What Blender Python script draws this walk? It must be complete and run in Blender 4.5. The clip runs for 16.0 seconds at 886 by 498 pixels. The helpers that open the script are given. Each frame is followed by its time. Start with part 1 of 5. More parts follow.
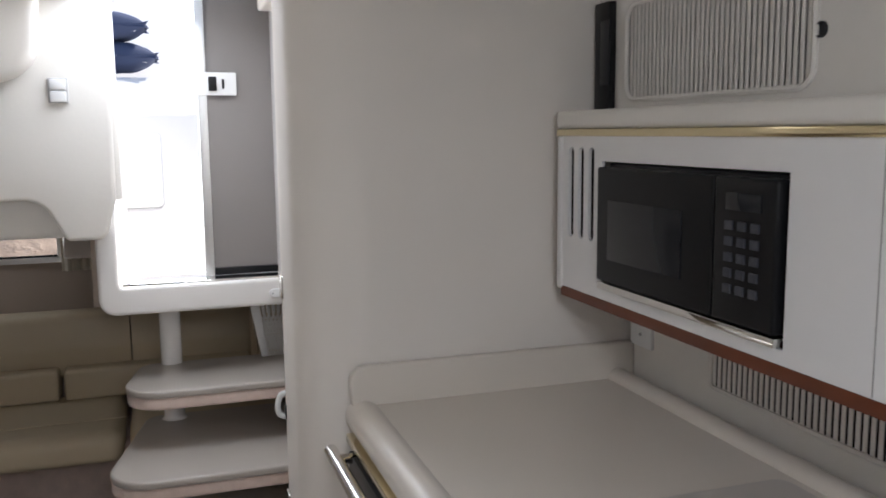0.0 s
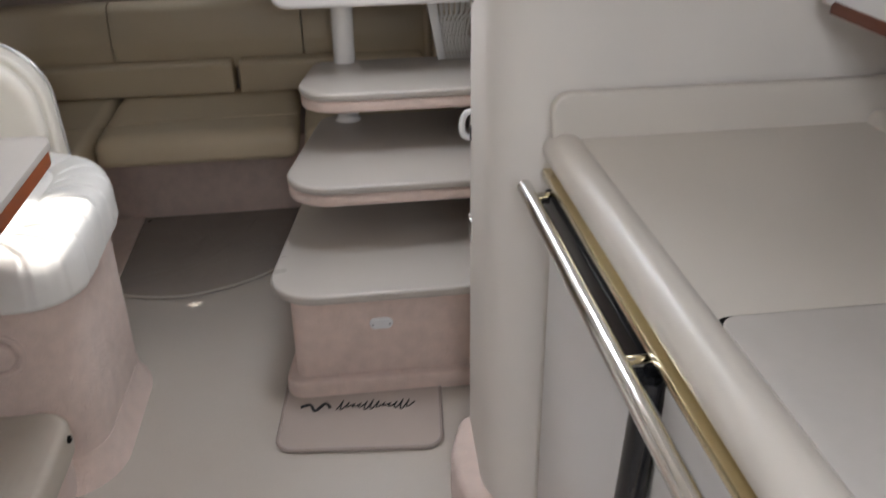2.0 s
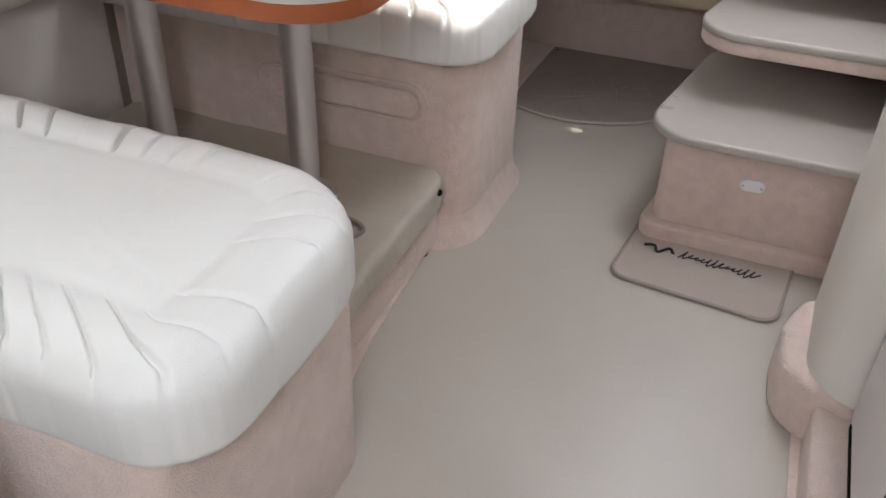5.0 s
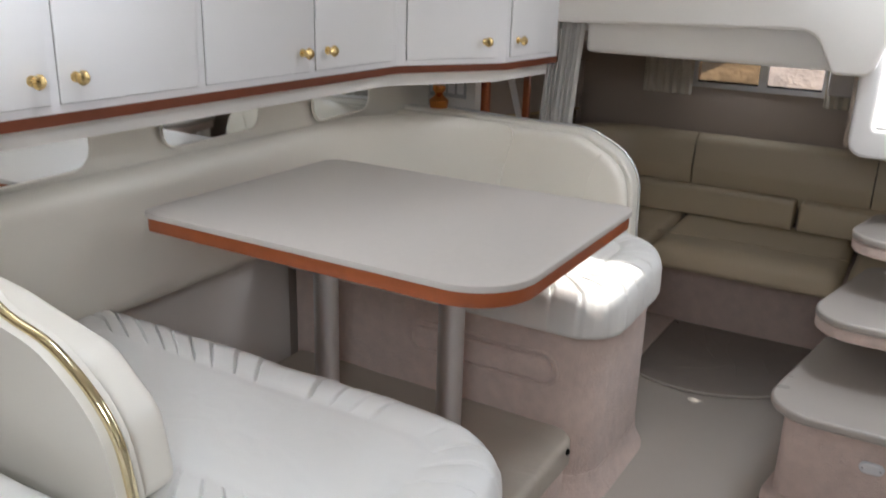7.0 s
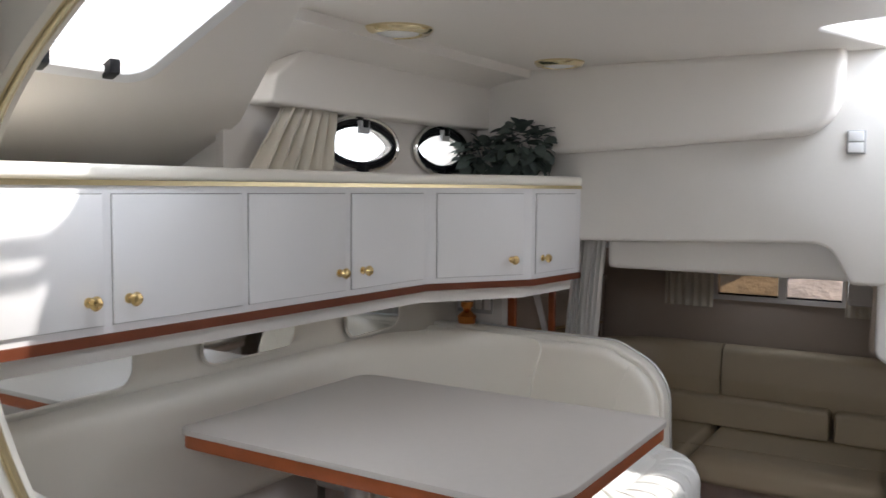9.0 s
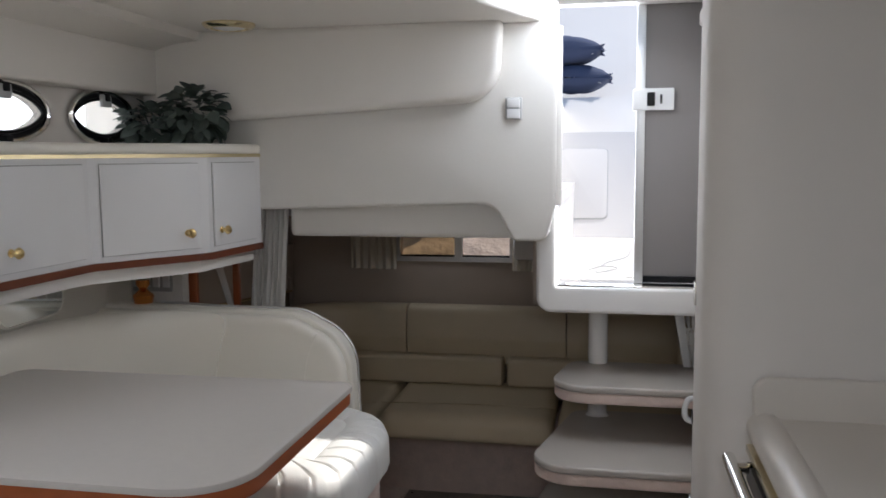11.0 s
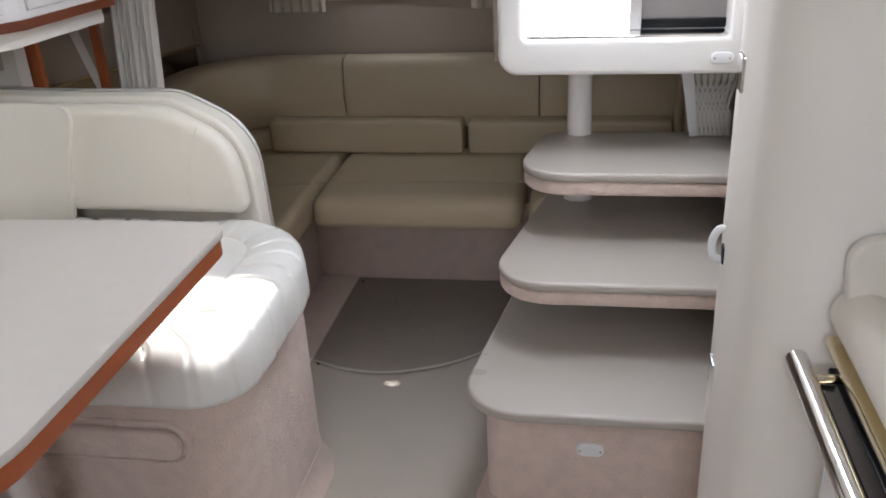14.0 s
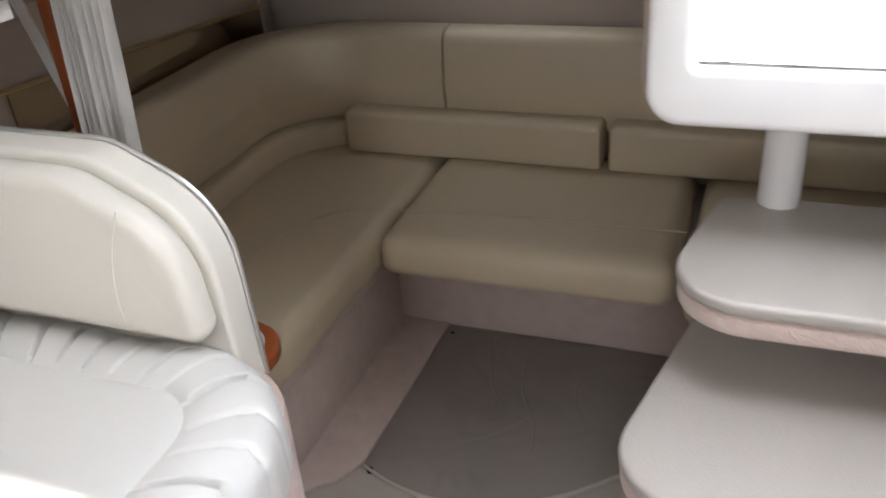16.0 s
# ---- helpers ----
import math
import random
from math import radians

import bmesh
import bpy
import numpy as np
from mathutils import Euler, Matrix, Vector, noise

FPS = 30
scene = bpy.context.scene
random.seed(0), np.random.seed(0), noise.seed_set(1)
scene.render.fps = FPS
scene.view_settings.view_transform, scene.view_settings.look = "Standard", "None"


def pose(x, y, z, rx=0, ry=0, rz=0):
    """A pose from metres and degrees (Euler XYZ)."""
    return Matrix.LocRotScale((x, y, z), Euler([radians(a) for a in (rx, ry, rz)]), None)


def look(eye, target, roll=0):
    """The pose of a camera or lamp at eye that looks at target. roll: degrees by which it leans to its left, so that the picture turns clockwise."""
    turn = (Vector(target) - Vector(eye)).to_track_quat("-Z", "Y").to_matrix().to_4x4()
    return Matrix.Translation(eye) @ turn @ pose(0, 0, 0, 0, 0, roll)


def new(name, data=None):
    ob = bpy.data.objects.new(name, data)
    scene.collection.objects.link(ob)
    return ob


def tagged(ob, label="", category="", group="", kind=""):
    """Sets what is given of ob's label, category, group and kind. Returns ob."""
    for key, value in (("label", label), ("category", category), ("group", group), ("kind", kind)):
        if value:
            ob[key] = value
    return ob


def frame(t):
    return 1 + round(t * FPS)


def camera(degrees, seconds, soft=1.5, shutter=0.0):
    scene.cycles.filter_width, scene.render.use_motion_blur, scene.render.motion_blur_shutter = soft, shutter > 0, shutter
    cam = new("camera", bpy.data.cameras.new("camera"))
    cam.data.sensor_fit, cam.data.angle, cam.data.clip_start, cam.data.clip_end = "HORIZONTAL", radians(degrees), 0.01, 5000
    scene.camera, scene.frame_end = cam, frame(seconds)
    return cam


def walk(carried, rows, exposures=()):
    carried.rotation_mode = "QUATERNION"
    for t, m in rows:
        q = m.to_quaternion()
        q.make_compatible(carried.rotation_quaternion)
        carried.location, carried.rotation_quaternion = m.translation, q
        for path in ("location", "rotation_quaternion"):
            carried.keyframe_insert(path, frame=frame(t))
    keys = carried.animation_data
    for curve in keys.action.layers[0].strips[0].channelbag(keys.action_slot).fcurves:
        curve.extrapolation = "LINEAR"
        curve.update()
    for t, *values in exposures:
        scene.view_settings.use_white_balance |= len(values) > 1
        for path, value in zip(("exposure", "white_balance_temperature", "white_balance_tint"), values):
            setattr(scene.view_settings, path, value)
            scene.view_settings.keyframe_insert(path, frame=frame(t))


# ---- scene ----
cam = camera(54.7, 16.0, shutter=0.3)
PATH = [
    (0, (-0.058, -2.161, 1.477), (0.565, -0.281, 1.205), -0.6),
    (0.5, (-0.065, -2.114, 1.467), (0.454, -0.214, 1.118), -0.6),
    (1, (-0.071, -2.034, 1.466), (0.362, -0.145, 0.973), -0.7),
    (1.5, (-0.069, -1.961, 1.474), (0.271, -0.12, 0.77), -0.9),
    (2, (-0.07, -1.908, 1.462), (0.145, -0.155, 0.523), -0.8),
    (2.5, (-0.043, -1.877, 1.409), (-0.015, -0.203, 0.315), -1.2),
    (3, (-0.076, -1.868, 1.393), (-0.17, -0.254, 0.217), -0.8),
    (3.5, (-0.082, -1.895, 1.348), (-0.319, -0.295, 0.173), -0.7),
    (4, (-0.1, -1.924, 1.309), (-0.449, -0.358, 0.115), 0.9),
    (6.5, (0.056, -2.221, 1.407), (-0.844, -0.636, 0.584), 1.4),
    (7, (-0.011, -2.261, 1.457), (-0.959, -0.619, 0.821), 1.7),
    (7.5, (-0.022, -2.293, 1.448), (-1.057, -0.637, 1.016), 1.2),
    (8, (-0.029, -2.3, 1.435), (-1.146, -0.664, 1.163), 0.6),
    (8.5, (-0.016, -2.308, 1.444), (-1.148, -0.669, 1.264), 0.4),
    (9, (-0.009, -2.315, 1.458), (-1.058, -0.618, 1.314), 0.5),
    (9.5, (0.001, -2.309, 1.46), (-0.893, -0.525, 1.328), 0.5),
    (10, (0.004, -2.29, 1.456), (-0.687, -0.418, 1.334), 0.3),
    (12.5, (0.007, -2.057, 1.461), (-0.234, -0.146, 0.923), -1.2),
    (13, (-0.042, -1.904, 1.465), (-0.284, -0.034, 0.799), -1.3),
    (13.5, (-0.061, -1.749, 1.471), (-0.316, 0.083, 0.71), -1.8),
    (14, (-0.028, -1.549, 1.445), (-0.35, 0.237, 0.605), -3.0),
    (14.5, (0.008, -1.294, 1.429), (-0.405, 0.425, 0.492), -4.4),
    (15, (-0.035, -1.049, 1.399), (-0.475, 0.637, 0.418), -4.6),
    (15.5, (-0.098, -0.837, 1.398), (-0.548, 0.826, 0.383), -3.1),
    (16, (-0.087, -0.621, 1.412), (-0.75, 0.983, 0.418), -4.9),
]
EXPOSURES = [(0, 0.36, 6280, 12), (0.5, 0.2, 6280, 12), (1.0, -0.15, 6280, 12), (1.5, 0.2, 6430, 13), (2.0, 0.74, 6330, 12), (2.5, 1.21, 6330, 12), (3.0, 1.15, 6330, 12), (4.0, 1.0, 6330, 12), (6.5, 0.84, 6210, 11), (7.5, 0.45, 6210, 11), (8.5, 0.22, 6160, 12), (10.0, 0.25, 6160, 12), (12.5, -0.7, 6160, 10), (13.0, 0.1, 6160, 12), (13.5, 0.63, 6160, 12), (14.0, 0.93, 6160, 12), (14.5, 1.09, 6160, 12), (15.0, 1.16, 6160, 12), (16.0, 1.28, 6160, 12)]
walk(cam, [(t, look(e, g, r)) for t, e, g, r in PATH], EXPOSURES)

# ---- world, sun and daylight ----
SUN_TO = Vector((0.80, 0.40, 1.16)).normalized()
world = bpy.data.worlds.new("sky")
scene.world = world
world.use_nodes = True
wn = world.node_tree.nodes
sky = wn.new("ShaderNodeTexSky")
sky.sky_type = "NISHITA"
sky.sun_disc = False
sky.sun_elevation = math.asin(SUN_TO.z)
sky.sun_rotation = math.atan2(SUN_TO.x, SUN_TO.y)
wn["Background"].inputs[1].default_value = 0.15
world.node_tree.links.new(sky.outputs[0], wn["Background"].inputs[0])

sun = new("sun", bpy.data.lights.new("sun", "SUN"))
sun.data.energy = 5.0
sun.data.angle = radians(1.2)
sun.data.color = (1.0, 0.95, 0.86)
sun.matrix_world = look(SUN_TO * 10, (0, 0, 0))


def window_light(name, eye, target, sx, sy, watts, color=(0.90, 0.95, 1.0)):
    lamp = new(name, bpy.data.lights.new(name, "AREA"))
    lamp.data.shape = "RECTANGLE"
    lamp.data.size, lamp.data.size_y = sx, sy
    lamp.data.energy = watts
    lamp.data.color = color
    lamp.matrix_world = look(eye, target)
    return lamp


window_light("companionway_daylight", (0.0, 0.80, 1.55), (-0.35, -1.0, 1.1), 0.42, 0.9, 4.6)
window_light("companionway_hatch_daylight", (-0.05, 0.19, 1.905), (-0.35, 0.0, 0.3), 0.5, 0.30, 4.6)
window_light("fore_hatch_daylight", (0.05, -2.75, 1.86), (0.05, -1.6, 0.6), 0.5, 0.5, 11.0)
window_light("side_hatch_daylight", (-1.08, -1.37, 1.88), (-0.95, -1.25, 0.8), 0.4, 0.26, 2.3)
window_light("aft_window_daylight", (-0.73, 1.60, 1.04), (-0.60, 0.9, 0.2), 0.48, 0.08, 0.2)

# ---- materials ----


def mat(name, color, rough=0.5, metal=0.0, var=0.06, vscale=3.0, bump=0.0, bscale=200.0, coat=0.0, tone=None, spec=0.5, sheen=0.0, depth=0.004, wave=0.0, wscale=5.0):
    if metal < 0.5:
        color = (min(0.9, color[0] * 1.005), color[1], min(0.9, color[2] * 1.02))
    m = bpy.data.materials.new(name)
    m.use_nodes = True
    nt = m.node_tree
    b = nt.nodes["Principled BSDF"]
    b.inputs["Roughness"].default_value = rough
    b.inputs["Metallic"].default_value = metal
    b.inputs["Coat Weight"].default_value = coat
    b.inputs["Specular IOR Level"].default_value = spec
    b.inputs["Sheen Weight"].default_value = sheen
    tc = nt.nodes.new("ShaderNodeTexCoord")
    n1 = nt.nodes.new("ShaderNodeTexNoise")
    n1.inputs["Scale"].default_value = vscale
    n1.inputs["Detail"].default_value = 6
    n2 = nt.nodes.new("ShaderNodeTexNoise")
    n2.inputs["Scale"].default_value = bscale
    n2.inputs["Detail"].default_value = 3
    ramp = nt.nodes.new("ShaderNodeMix")
    ramp.data_type = "RGBA"
    dark = tone if tone else tuple(c * (1 - var) for c in color)
    lite = tuple(min(1, c * (1 + var * 0.6)) for c in color)
    ramp.inputs[6].default_value = (*dark, 1)
    ramp.inputs[7].default_value = (*lite, 1)
    mul = nt.nodes.new("ShaderNodeMath")
    mul.operation = "MULTIPLY_ADD"
    mul.inputs[1].default_value = 0.3
    L = nt.links.new
    L(tc.outputs["Object"], n1.inputs["Vector"])
    L(tc.outputs["Object"], n2.inputs["Vector"])
    L(n2.outputs["Fac"], mul.inputs[0])
    sc = nt.nodes.new("ShaderNodeMath")
    sc.operation = "MULTIPLY_ADD"
    sc.inputs[1].default_value = 1.0
    sc.inputs[2].default_value = -0.15
    L(n1.outputs["Fac"], sc.inputs[0])
    L(sc.outputs[0], mul.inputs[2])
    sc.use_clamp = True
    L(mul.outputs[0], ramp.inputs[0])
    mul.use_clamp = True
    L(ramp.outputs[2], b.inputs["Base Color"])
    rv = nt.nodes.new("ShaderNodeMath")
    rv.operation = "MULTIPLY_ADD"
    rv.inputs[1].default_value = 0.15 if metal < 0.5 else 0.08
    rv.inputs[2].default_value = max(0.02, rough - 0.07)
    L(n1.outputs["Fac"], rv.inputs[0])
    L(rv.outputs[0], b.inputs["Roughness"])
    if bump:
        bp = nt.nodes.new("ShaderNodeBump")
        bp.inputs["Strength"].default_value = bump
        bp.inputs["Distance"].default_value = depth
        L(n2.outputs["Fac"], bp.inputs["Height"])
        L(bp.outputs[0], b.inputs["Normal"])
        if wave:
            n3 = nt.nodes.new("ShaderNodeTexNoise")
            n3.inputs["Scale"].default_value = wscale
            n3.inputs["Detail"].default_value = 2
            n3.inputs["Distortion"].default_value = 0.8
            L(tc.outputs["Object"], n3.inputs["Vector"])
            bw = nt.nodes.new("ShaderNodeBump")
            bw.inputs["Strength"].default_value = wave
            bw.inputs["Distance"].default_value = 0.02
            L(n3.outputs["Fac"], bw.inputs["Height"])
            L(bw.outputs[0], bp.inputs["Normal"])
    return m


M = {
    "liner": mat("moulded_liner", (0.74, 0.71, 0.65), 0.42, var=0.05, bump=0.05, bscale=90),
    "panel": mat("fabric_panel", (0.76, 0.715, 0.65), 0.75, var=0.05, bump=0.12, bscale=500),
    "headliner": mat("headliner_vinyl", (0.80, 0.76, 0.69), 0.55, var=0.04, bump=0.08, bscale=260),
    "fibreglass": mat("gelcoat", (0.84, 0.82, 0.78), 0.22, var=0.03, coat=0.3),
    "tread": mat("tread_gelcoat", (0.475, 0.433, 0.38), 0.30, var=0.06, bump=0.25, bscale=240, coat=0.1),
    "laminate": mat("white_laminate", (0.78, 0.77, 0.75), 0.32, var=0.03),
    "table": mat("table_laminate", (0.60, 0.56, 0.51), 0.36, var=0.05, vscale=60, bump=0.03, bscale=300),
    "counter": mat("counter_solid_surface", (0.70, 0.645, 0.565), 0.33, var=0.035, vscale=5, bump=0.03, bscale=300),
    "vinyl": mat("white_vinyl", (0.80, 0.79, 0.74), 0.36, var=0.05, bump=0.12, bscale=380, wave=0.12, wscale=11),
    "cream": mat("cream_vinyl", (0.83, 0.79, 0.69), 0.36, var=0.05, bump=0.08, bscale=420),
    "taupe": mat("taupe_vinyl", (0.62, 0.52, 0.355), 0.42, var=0.06, bump=0.10, bscale=420, wave=0.10, wscale=8),
    "hullcloth": mat("hull_cloth", (0.48, 0.40, 0.325), 0.9, var=0.08, bump=0.2, bscale=600),
    "carpet": mat("carpet", (0.78, 0.62, 0.53), 0.95, var=0.20, vscale=26, bump=0.7, bscale=260, sheen=0.35, depth=0.008, wave=0.30, wscale=24),
    "sole": mat("sole_vinyl", (0.52, 0.468, 0.40), 0.36, var=0.12, vscale=2.6, bump=0.12, bscale=150, wave=0.14, wscale=5),
    "cover": mat("plinth_cover", (0.50, 0.45, 0.37), 0.55, var=0.10, bump=0.1, bscale=300, wave=0.35, wscale=7),
    "mat_dark": mat("grey_mat", (0.31, 0.268, 0.23), 0.55, var=0.18, vscale=6, bump=0.2, bscale=300, wave=0.8, wscale=5),
    "mat_beige": mat("beige_mat", (0.52, 0.44, 0.38), 0.95, var=0.10, bump=0.7, bscale=500),
    "mat_edge": mat("mat_binding", (0.36, 0.30, 0.26), 0.8),
    "ink": mat("black_thread", (0.02, 0.02, 0.02), 0.8),
    "teak": mat("orange_teak", (0.37, 0.092, 0.024), 0.38, var=0.3, vscale=18, bump=0.05, coat=0.15),
    "mahogany": mat("mahogany_strip", (0.15, 0.042, 0.018), 0.42, var=0.25, vscale=20, spec=0.3),
    "brass": mat("polished_brass", (0.80, 0.60, 0.28), 0.16, 1.0, var=0.08),
    "goldstrip": mat("gold_strip", (0.84, 0.73, 0.47), 0.16, 1.0, var=0.06),
    "chrome": mat("chrome", (0.78, 0.77, 0.75), 0.10, 1.0, var=0.04),
    "alu": mat("brushed_aluminium", (0.74, 0.74, 0.74), 0.42, 1.0, var=0.08),
    "black": mat("black_plastic", (0.006, 0.006, 0.007), 0.30, var=0.2, spec=0.22),
    "blackmetal": mat("black_enamel", (0.02, 0.02, 0.022), 0.25, var=0.2),
    "screen": mat("dark_window", (0.016, 0.017, 0.02), 0.12, var=0.1, spec=0.3),
    "key": mat("grey_keys", (0.05, 0.052, 0.065), 0.5, spec=0.3),
    "grey": mat("grey_plastic", (0.45, 0.45, 0.44), 0.45),
    "white": mat("white_plastic", (0.82, 0.82, 0.80), 0.35, var=0.03),
    "gapline": mat("panel_gap", (0.33, 0.32, 0.30), 0.8),
    # near-black: painted shade in slots and behind slats; also joints and studs
    "slot": mat("gap_shade_and_dark_studs", (0.010, 0.009, 0.008), 0.85, spec=0.1),
    "curtain": mat("cream_curtain", (0.72, 0.66, 0.54), 0.85, var=0.08, bump=0.25, bscale=500, sheen=0.2),
    "curtainw": mat("white_curtain", (0.74, 0.72, 0.67), 0.8, var=0.06, bump=0.2, bscale=500),
    "leaf": mat("dusty_leaf", (0.085, 0.11, 0.09), 0.6, var=0.5, vscale=30, bump=0.1),
    "navy": mat("navy_cloth", (0.05, 0.068, 0.13), 0.85, var=0.2, bump=0.2, bscale=400),
    "smoke": mat("smoked_acrylic", (0.23, 0.21, 0.20), 0.35, var=0.08),
    "copper": mat("copper", (0.70, 0.28, 0.08), 0.2, 1.0, var=0.1),
    "stone": mat("pale_gravel", (0.50, 0.39, 0.30), 0.9, var=0.55, vscale=5, bump=0.5, bscale=14, depth=0.05),
}
mirror = bpy.data.materials.new("mirror_glass")
mirror.use_nodes = True
mirror.node_tree.nodes["Principled BSDF"].inputs["Metallic"].default_value = 1
mirror.node_tree.nodes["Principled BSDF"].inputs["Roughness"].default_value = 0.03
mirror.node_tree.nodes["Principled BSDF"].inputs["Base Color"].default_value = (0.75, 0.77, 0.76, 1)
M["mirror"] = mirror
dark_mirror = mirror.copy()
dark_mirror.name = "bronze_mirror_glass"
dark_mirror.node_tree.nodes["Principled BSDF"].inputs["Base Color"].default_value = (0.40, 0.34, 0.27, 1)
dark_mirror.node_tree.nodes["Principled BSDF"].inputs["Roughness"].default_value = 0.10
M["bronze_mirror"] = dark_mirror
lens = bpy.data.materials.new("frosted_lens")
lens.use_nodes = True
lens.node_tree.nodes["Principled BSDF"].inputs["Base Color"].default_value = (0.8, 0.8, 0.78, 1)
lens.node_tree.nodes["Principled BSDF"].inputs["Roughness"].default_value = 0.25
M["lens"] = lens
# translucent white for the added sun screen over the companionway
milky = bpy.data.materials.new("milky_sun_screen")
milky.use_nodes = True
mn = milky.node_tree.nodes
mb = mn["Principled BSDF"]
mb.inputs["Base Color"].default_value = (0.82, 0.83, 0.82, 1)
mb.inputs["Roughness"].default_value = 0.25
mt = mn.new("ShaderNodeBsdfTranslucent")
mt.inputs["Color"].default_value = (0.85, 0.86, 0.85, 1)
mm = mn.new("ShaderNodeMixShader")
mm.inputs[0].default_value = 0.6
milky.node_tree.links.new(mb.outputs[0], mm.inputs[1])
milky.node_tree.links.new(mt.outputs[0], mm.inputs[2])
milky.node_tree.links.new(mm.outputs[0], mn["Material Output"].inputs[0])
M["milky"] = milky
glass = bpy.data.materials.new("clear_glass")
glass.use_nodes = True
gb = glass.node_tree.nodes["Principled BSDF"]
gb.inputs["Transmission Weight"].default_value = 1
gb.inputs["Roughness"].default_value = 0.02
gb.inputs["IOR"].default_value = 1.1
M["glass"] = glass
tint = glass.copy()
tint.name = "bronze_glass"
tint.node_tree.nodes["Principled BSDF"].inputs["Base Color"].default_value = (0.42, 0.34, 0.22, 1)
M["bronze_glass"] = tint

# ---- mesh helpers ----


def thing(name, label, category, group="", at=(0, 0, 0)):
    ob = new(name)
    ob.empty_display_size = 0.05
    ob.location = at
    return tagged(ob, label, category, group)


def part(name, bm, material, parent=None, label="", smooth=True, kind="", category=""):
    me = bpy.data.meshes.new(name)
    bm.normal_update()
    bm.to_mesh(me)
    bm.free()
    me.materials.append(M[material])
    if smooth:
        me.set_sharp_from_angle(angle=radians(38))
        for p in me.polygons:
            p.use_smooth = True
    ob = new(name, me)
    if parent is not None:
        ob.parent = parent
        up = parent.location.copy()
        if parent.parent is not None:
            up = up + parent.parent.location
        ob.location = -up
    return tagged(ob, label, category, "", kind)


def fix(bm):
    bmesh.ops.remove_doubles(bm, verts=bm.verts, dist=1e-6)
    bmesh.ops.recalc_face_normals(bm, faces=bm.faces)
    return bm


def box(x0, x1, y0, y1, z0, z1, bev=0.0, seg=2, m=None):
    bm = bmesh.new()
    bmesh.ops.create_cube(bm, size=1)
    bmesh.ops.scale(bm, vec=(x1 - x0, y1 - y0, z1 - z0), verts=bm.verts)
    bmesh.ops.translate(bm, vec=((x0 + x1) / 2, (y0 + y1) / 2, (z0 + z1) / 2), verts=bm.verts)
    if bev:
        bmesh.ops.bevel(bm, geom=bm.edges[:], offset=bev, segments=seg, affect="EDGES", profile=0.6)
    if m is not None:
        bmesh.ops.transform(bm, matrix=m, verts=bm.verts)
    return bm


def fillet(points, n=6):
    """A closed outline of (u, v, radius) corners, rounded."""
    out = []
    k = len(points)
    for i in range(k):
        p, a, b = points[i], points[i - 1], points[(i + 1) % k]
        r = p[2] if len(p) > 2 else 0
        P, A, B = Vector(p[:2]), Vector(a[:2]), Vector(b[:2])
        if r <= 0:
            out.append(tuple(P))
            continue
        d1, d2 = (A - P), (B - P)
        l1, l2 = d1.length, d2.length
        d1.normalize(), d2.normalize()
        ang = math.acos(max(-1, min(1, d1.dot(d2))))
        if ang > 3.1:
            out.append(tuple(P))
            continue
        t = min(r / math.tan(ang / 2), l1 * 0.499, l2 * 0.499)
        r = t * math.tan(ang / 2)
        c = P + (d1 + d2).normalized() * (r / math.sin(ang / 2))
        s, e = P + d1 * t, P + d2 * t
        a0 = math.atan2(s.y - c.y, s.x - c.x)
        a1 = math.atan2(e.y - c.y, e.x - c.x)
        da = (a1 - a0 + math.pi) % (2 * math.pi) - math.pi
        for j in range(n + 1):
            w = a0 + da * j / n
            out.append((c.x + r * math.cos(w), c.y + r * math.sin(w)))
    return out


def place(axis, u, v, w):
    return (w, u, v) if axis == "x" else (u, w, v) if axis == "y" else (u, v, w)


def slab(outline, axis, w0, w1, bev=0.0, seg=2, holes=()):
    """A flat outline drawn out along an axis; x: (y, z), y: (x, z), z: (x, y)."""
    bm = bmesh.new()
    if not holes:
        a = [bm.verts.new(place(axis, u, v, w0)) for u, v in outline]
        b = [bm.verts.new(place(axis, u, v, w1)) for u, v in outline]
        bm.faces.new(a)
        bm.faces.new(b[::-1])
        k = len(a)
        for i in range(k):
            bm.faces.new((a[i], b[i], b[(i + 1) % k], a[(i + 1) % k]))
    else:
        loops = [outline, *holes]
        for w in (w0, w1):
            es = []
            for lp in loops:
                vs = [bm.verts.new(place(axis, u, v, w)) for u, v in lp]
                es += [bm.edges.new((vs[i], vs[(i + 1) % len(vs)])) for i in range(len(vs))]
            bmesh.ops.triangle_fill(bm, use_beauty=True, use_dissolve=False, edges=es)
        for lp in loops:
            k = len(lp)
            for i in range(k):
                p, q = lp[i], lp[(i + 1) % k]
                vs = [bm.verts.new(place(axis, *p, w0)), bm.verts.new(place(axis, *q, w0)), bm.verts.new(place(axis, *q, w1)), bm.verts.new(place(axis, *p, w1))]
                bm.faces.new(vs)
    fix(bm)
    if bev:
        ed = [e for e in bm.edges if len(e.link_faces) == 2 and e.calc_face_angle(0) > 1.0]
        bmesh.ops.bevel(bm, geom=ed, offset=bev, segments=seg, affect="EDGES", profile=0.6)
    return bm


def rrect(x0, x1, y0, y1, R, n=6):
    """R: radii of the corners (x0,y0), (x1,y0), (x1,y1), (x0,y1)."""
    R = R if isinstance(R, (tuple, list)) else (R,) * 4
    return fillet([(x0, y0, R[0]), (x1, y0, R[1]), (x1, y1, R[2]), (x0, y1, R[3])], n)


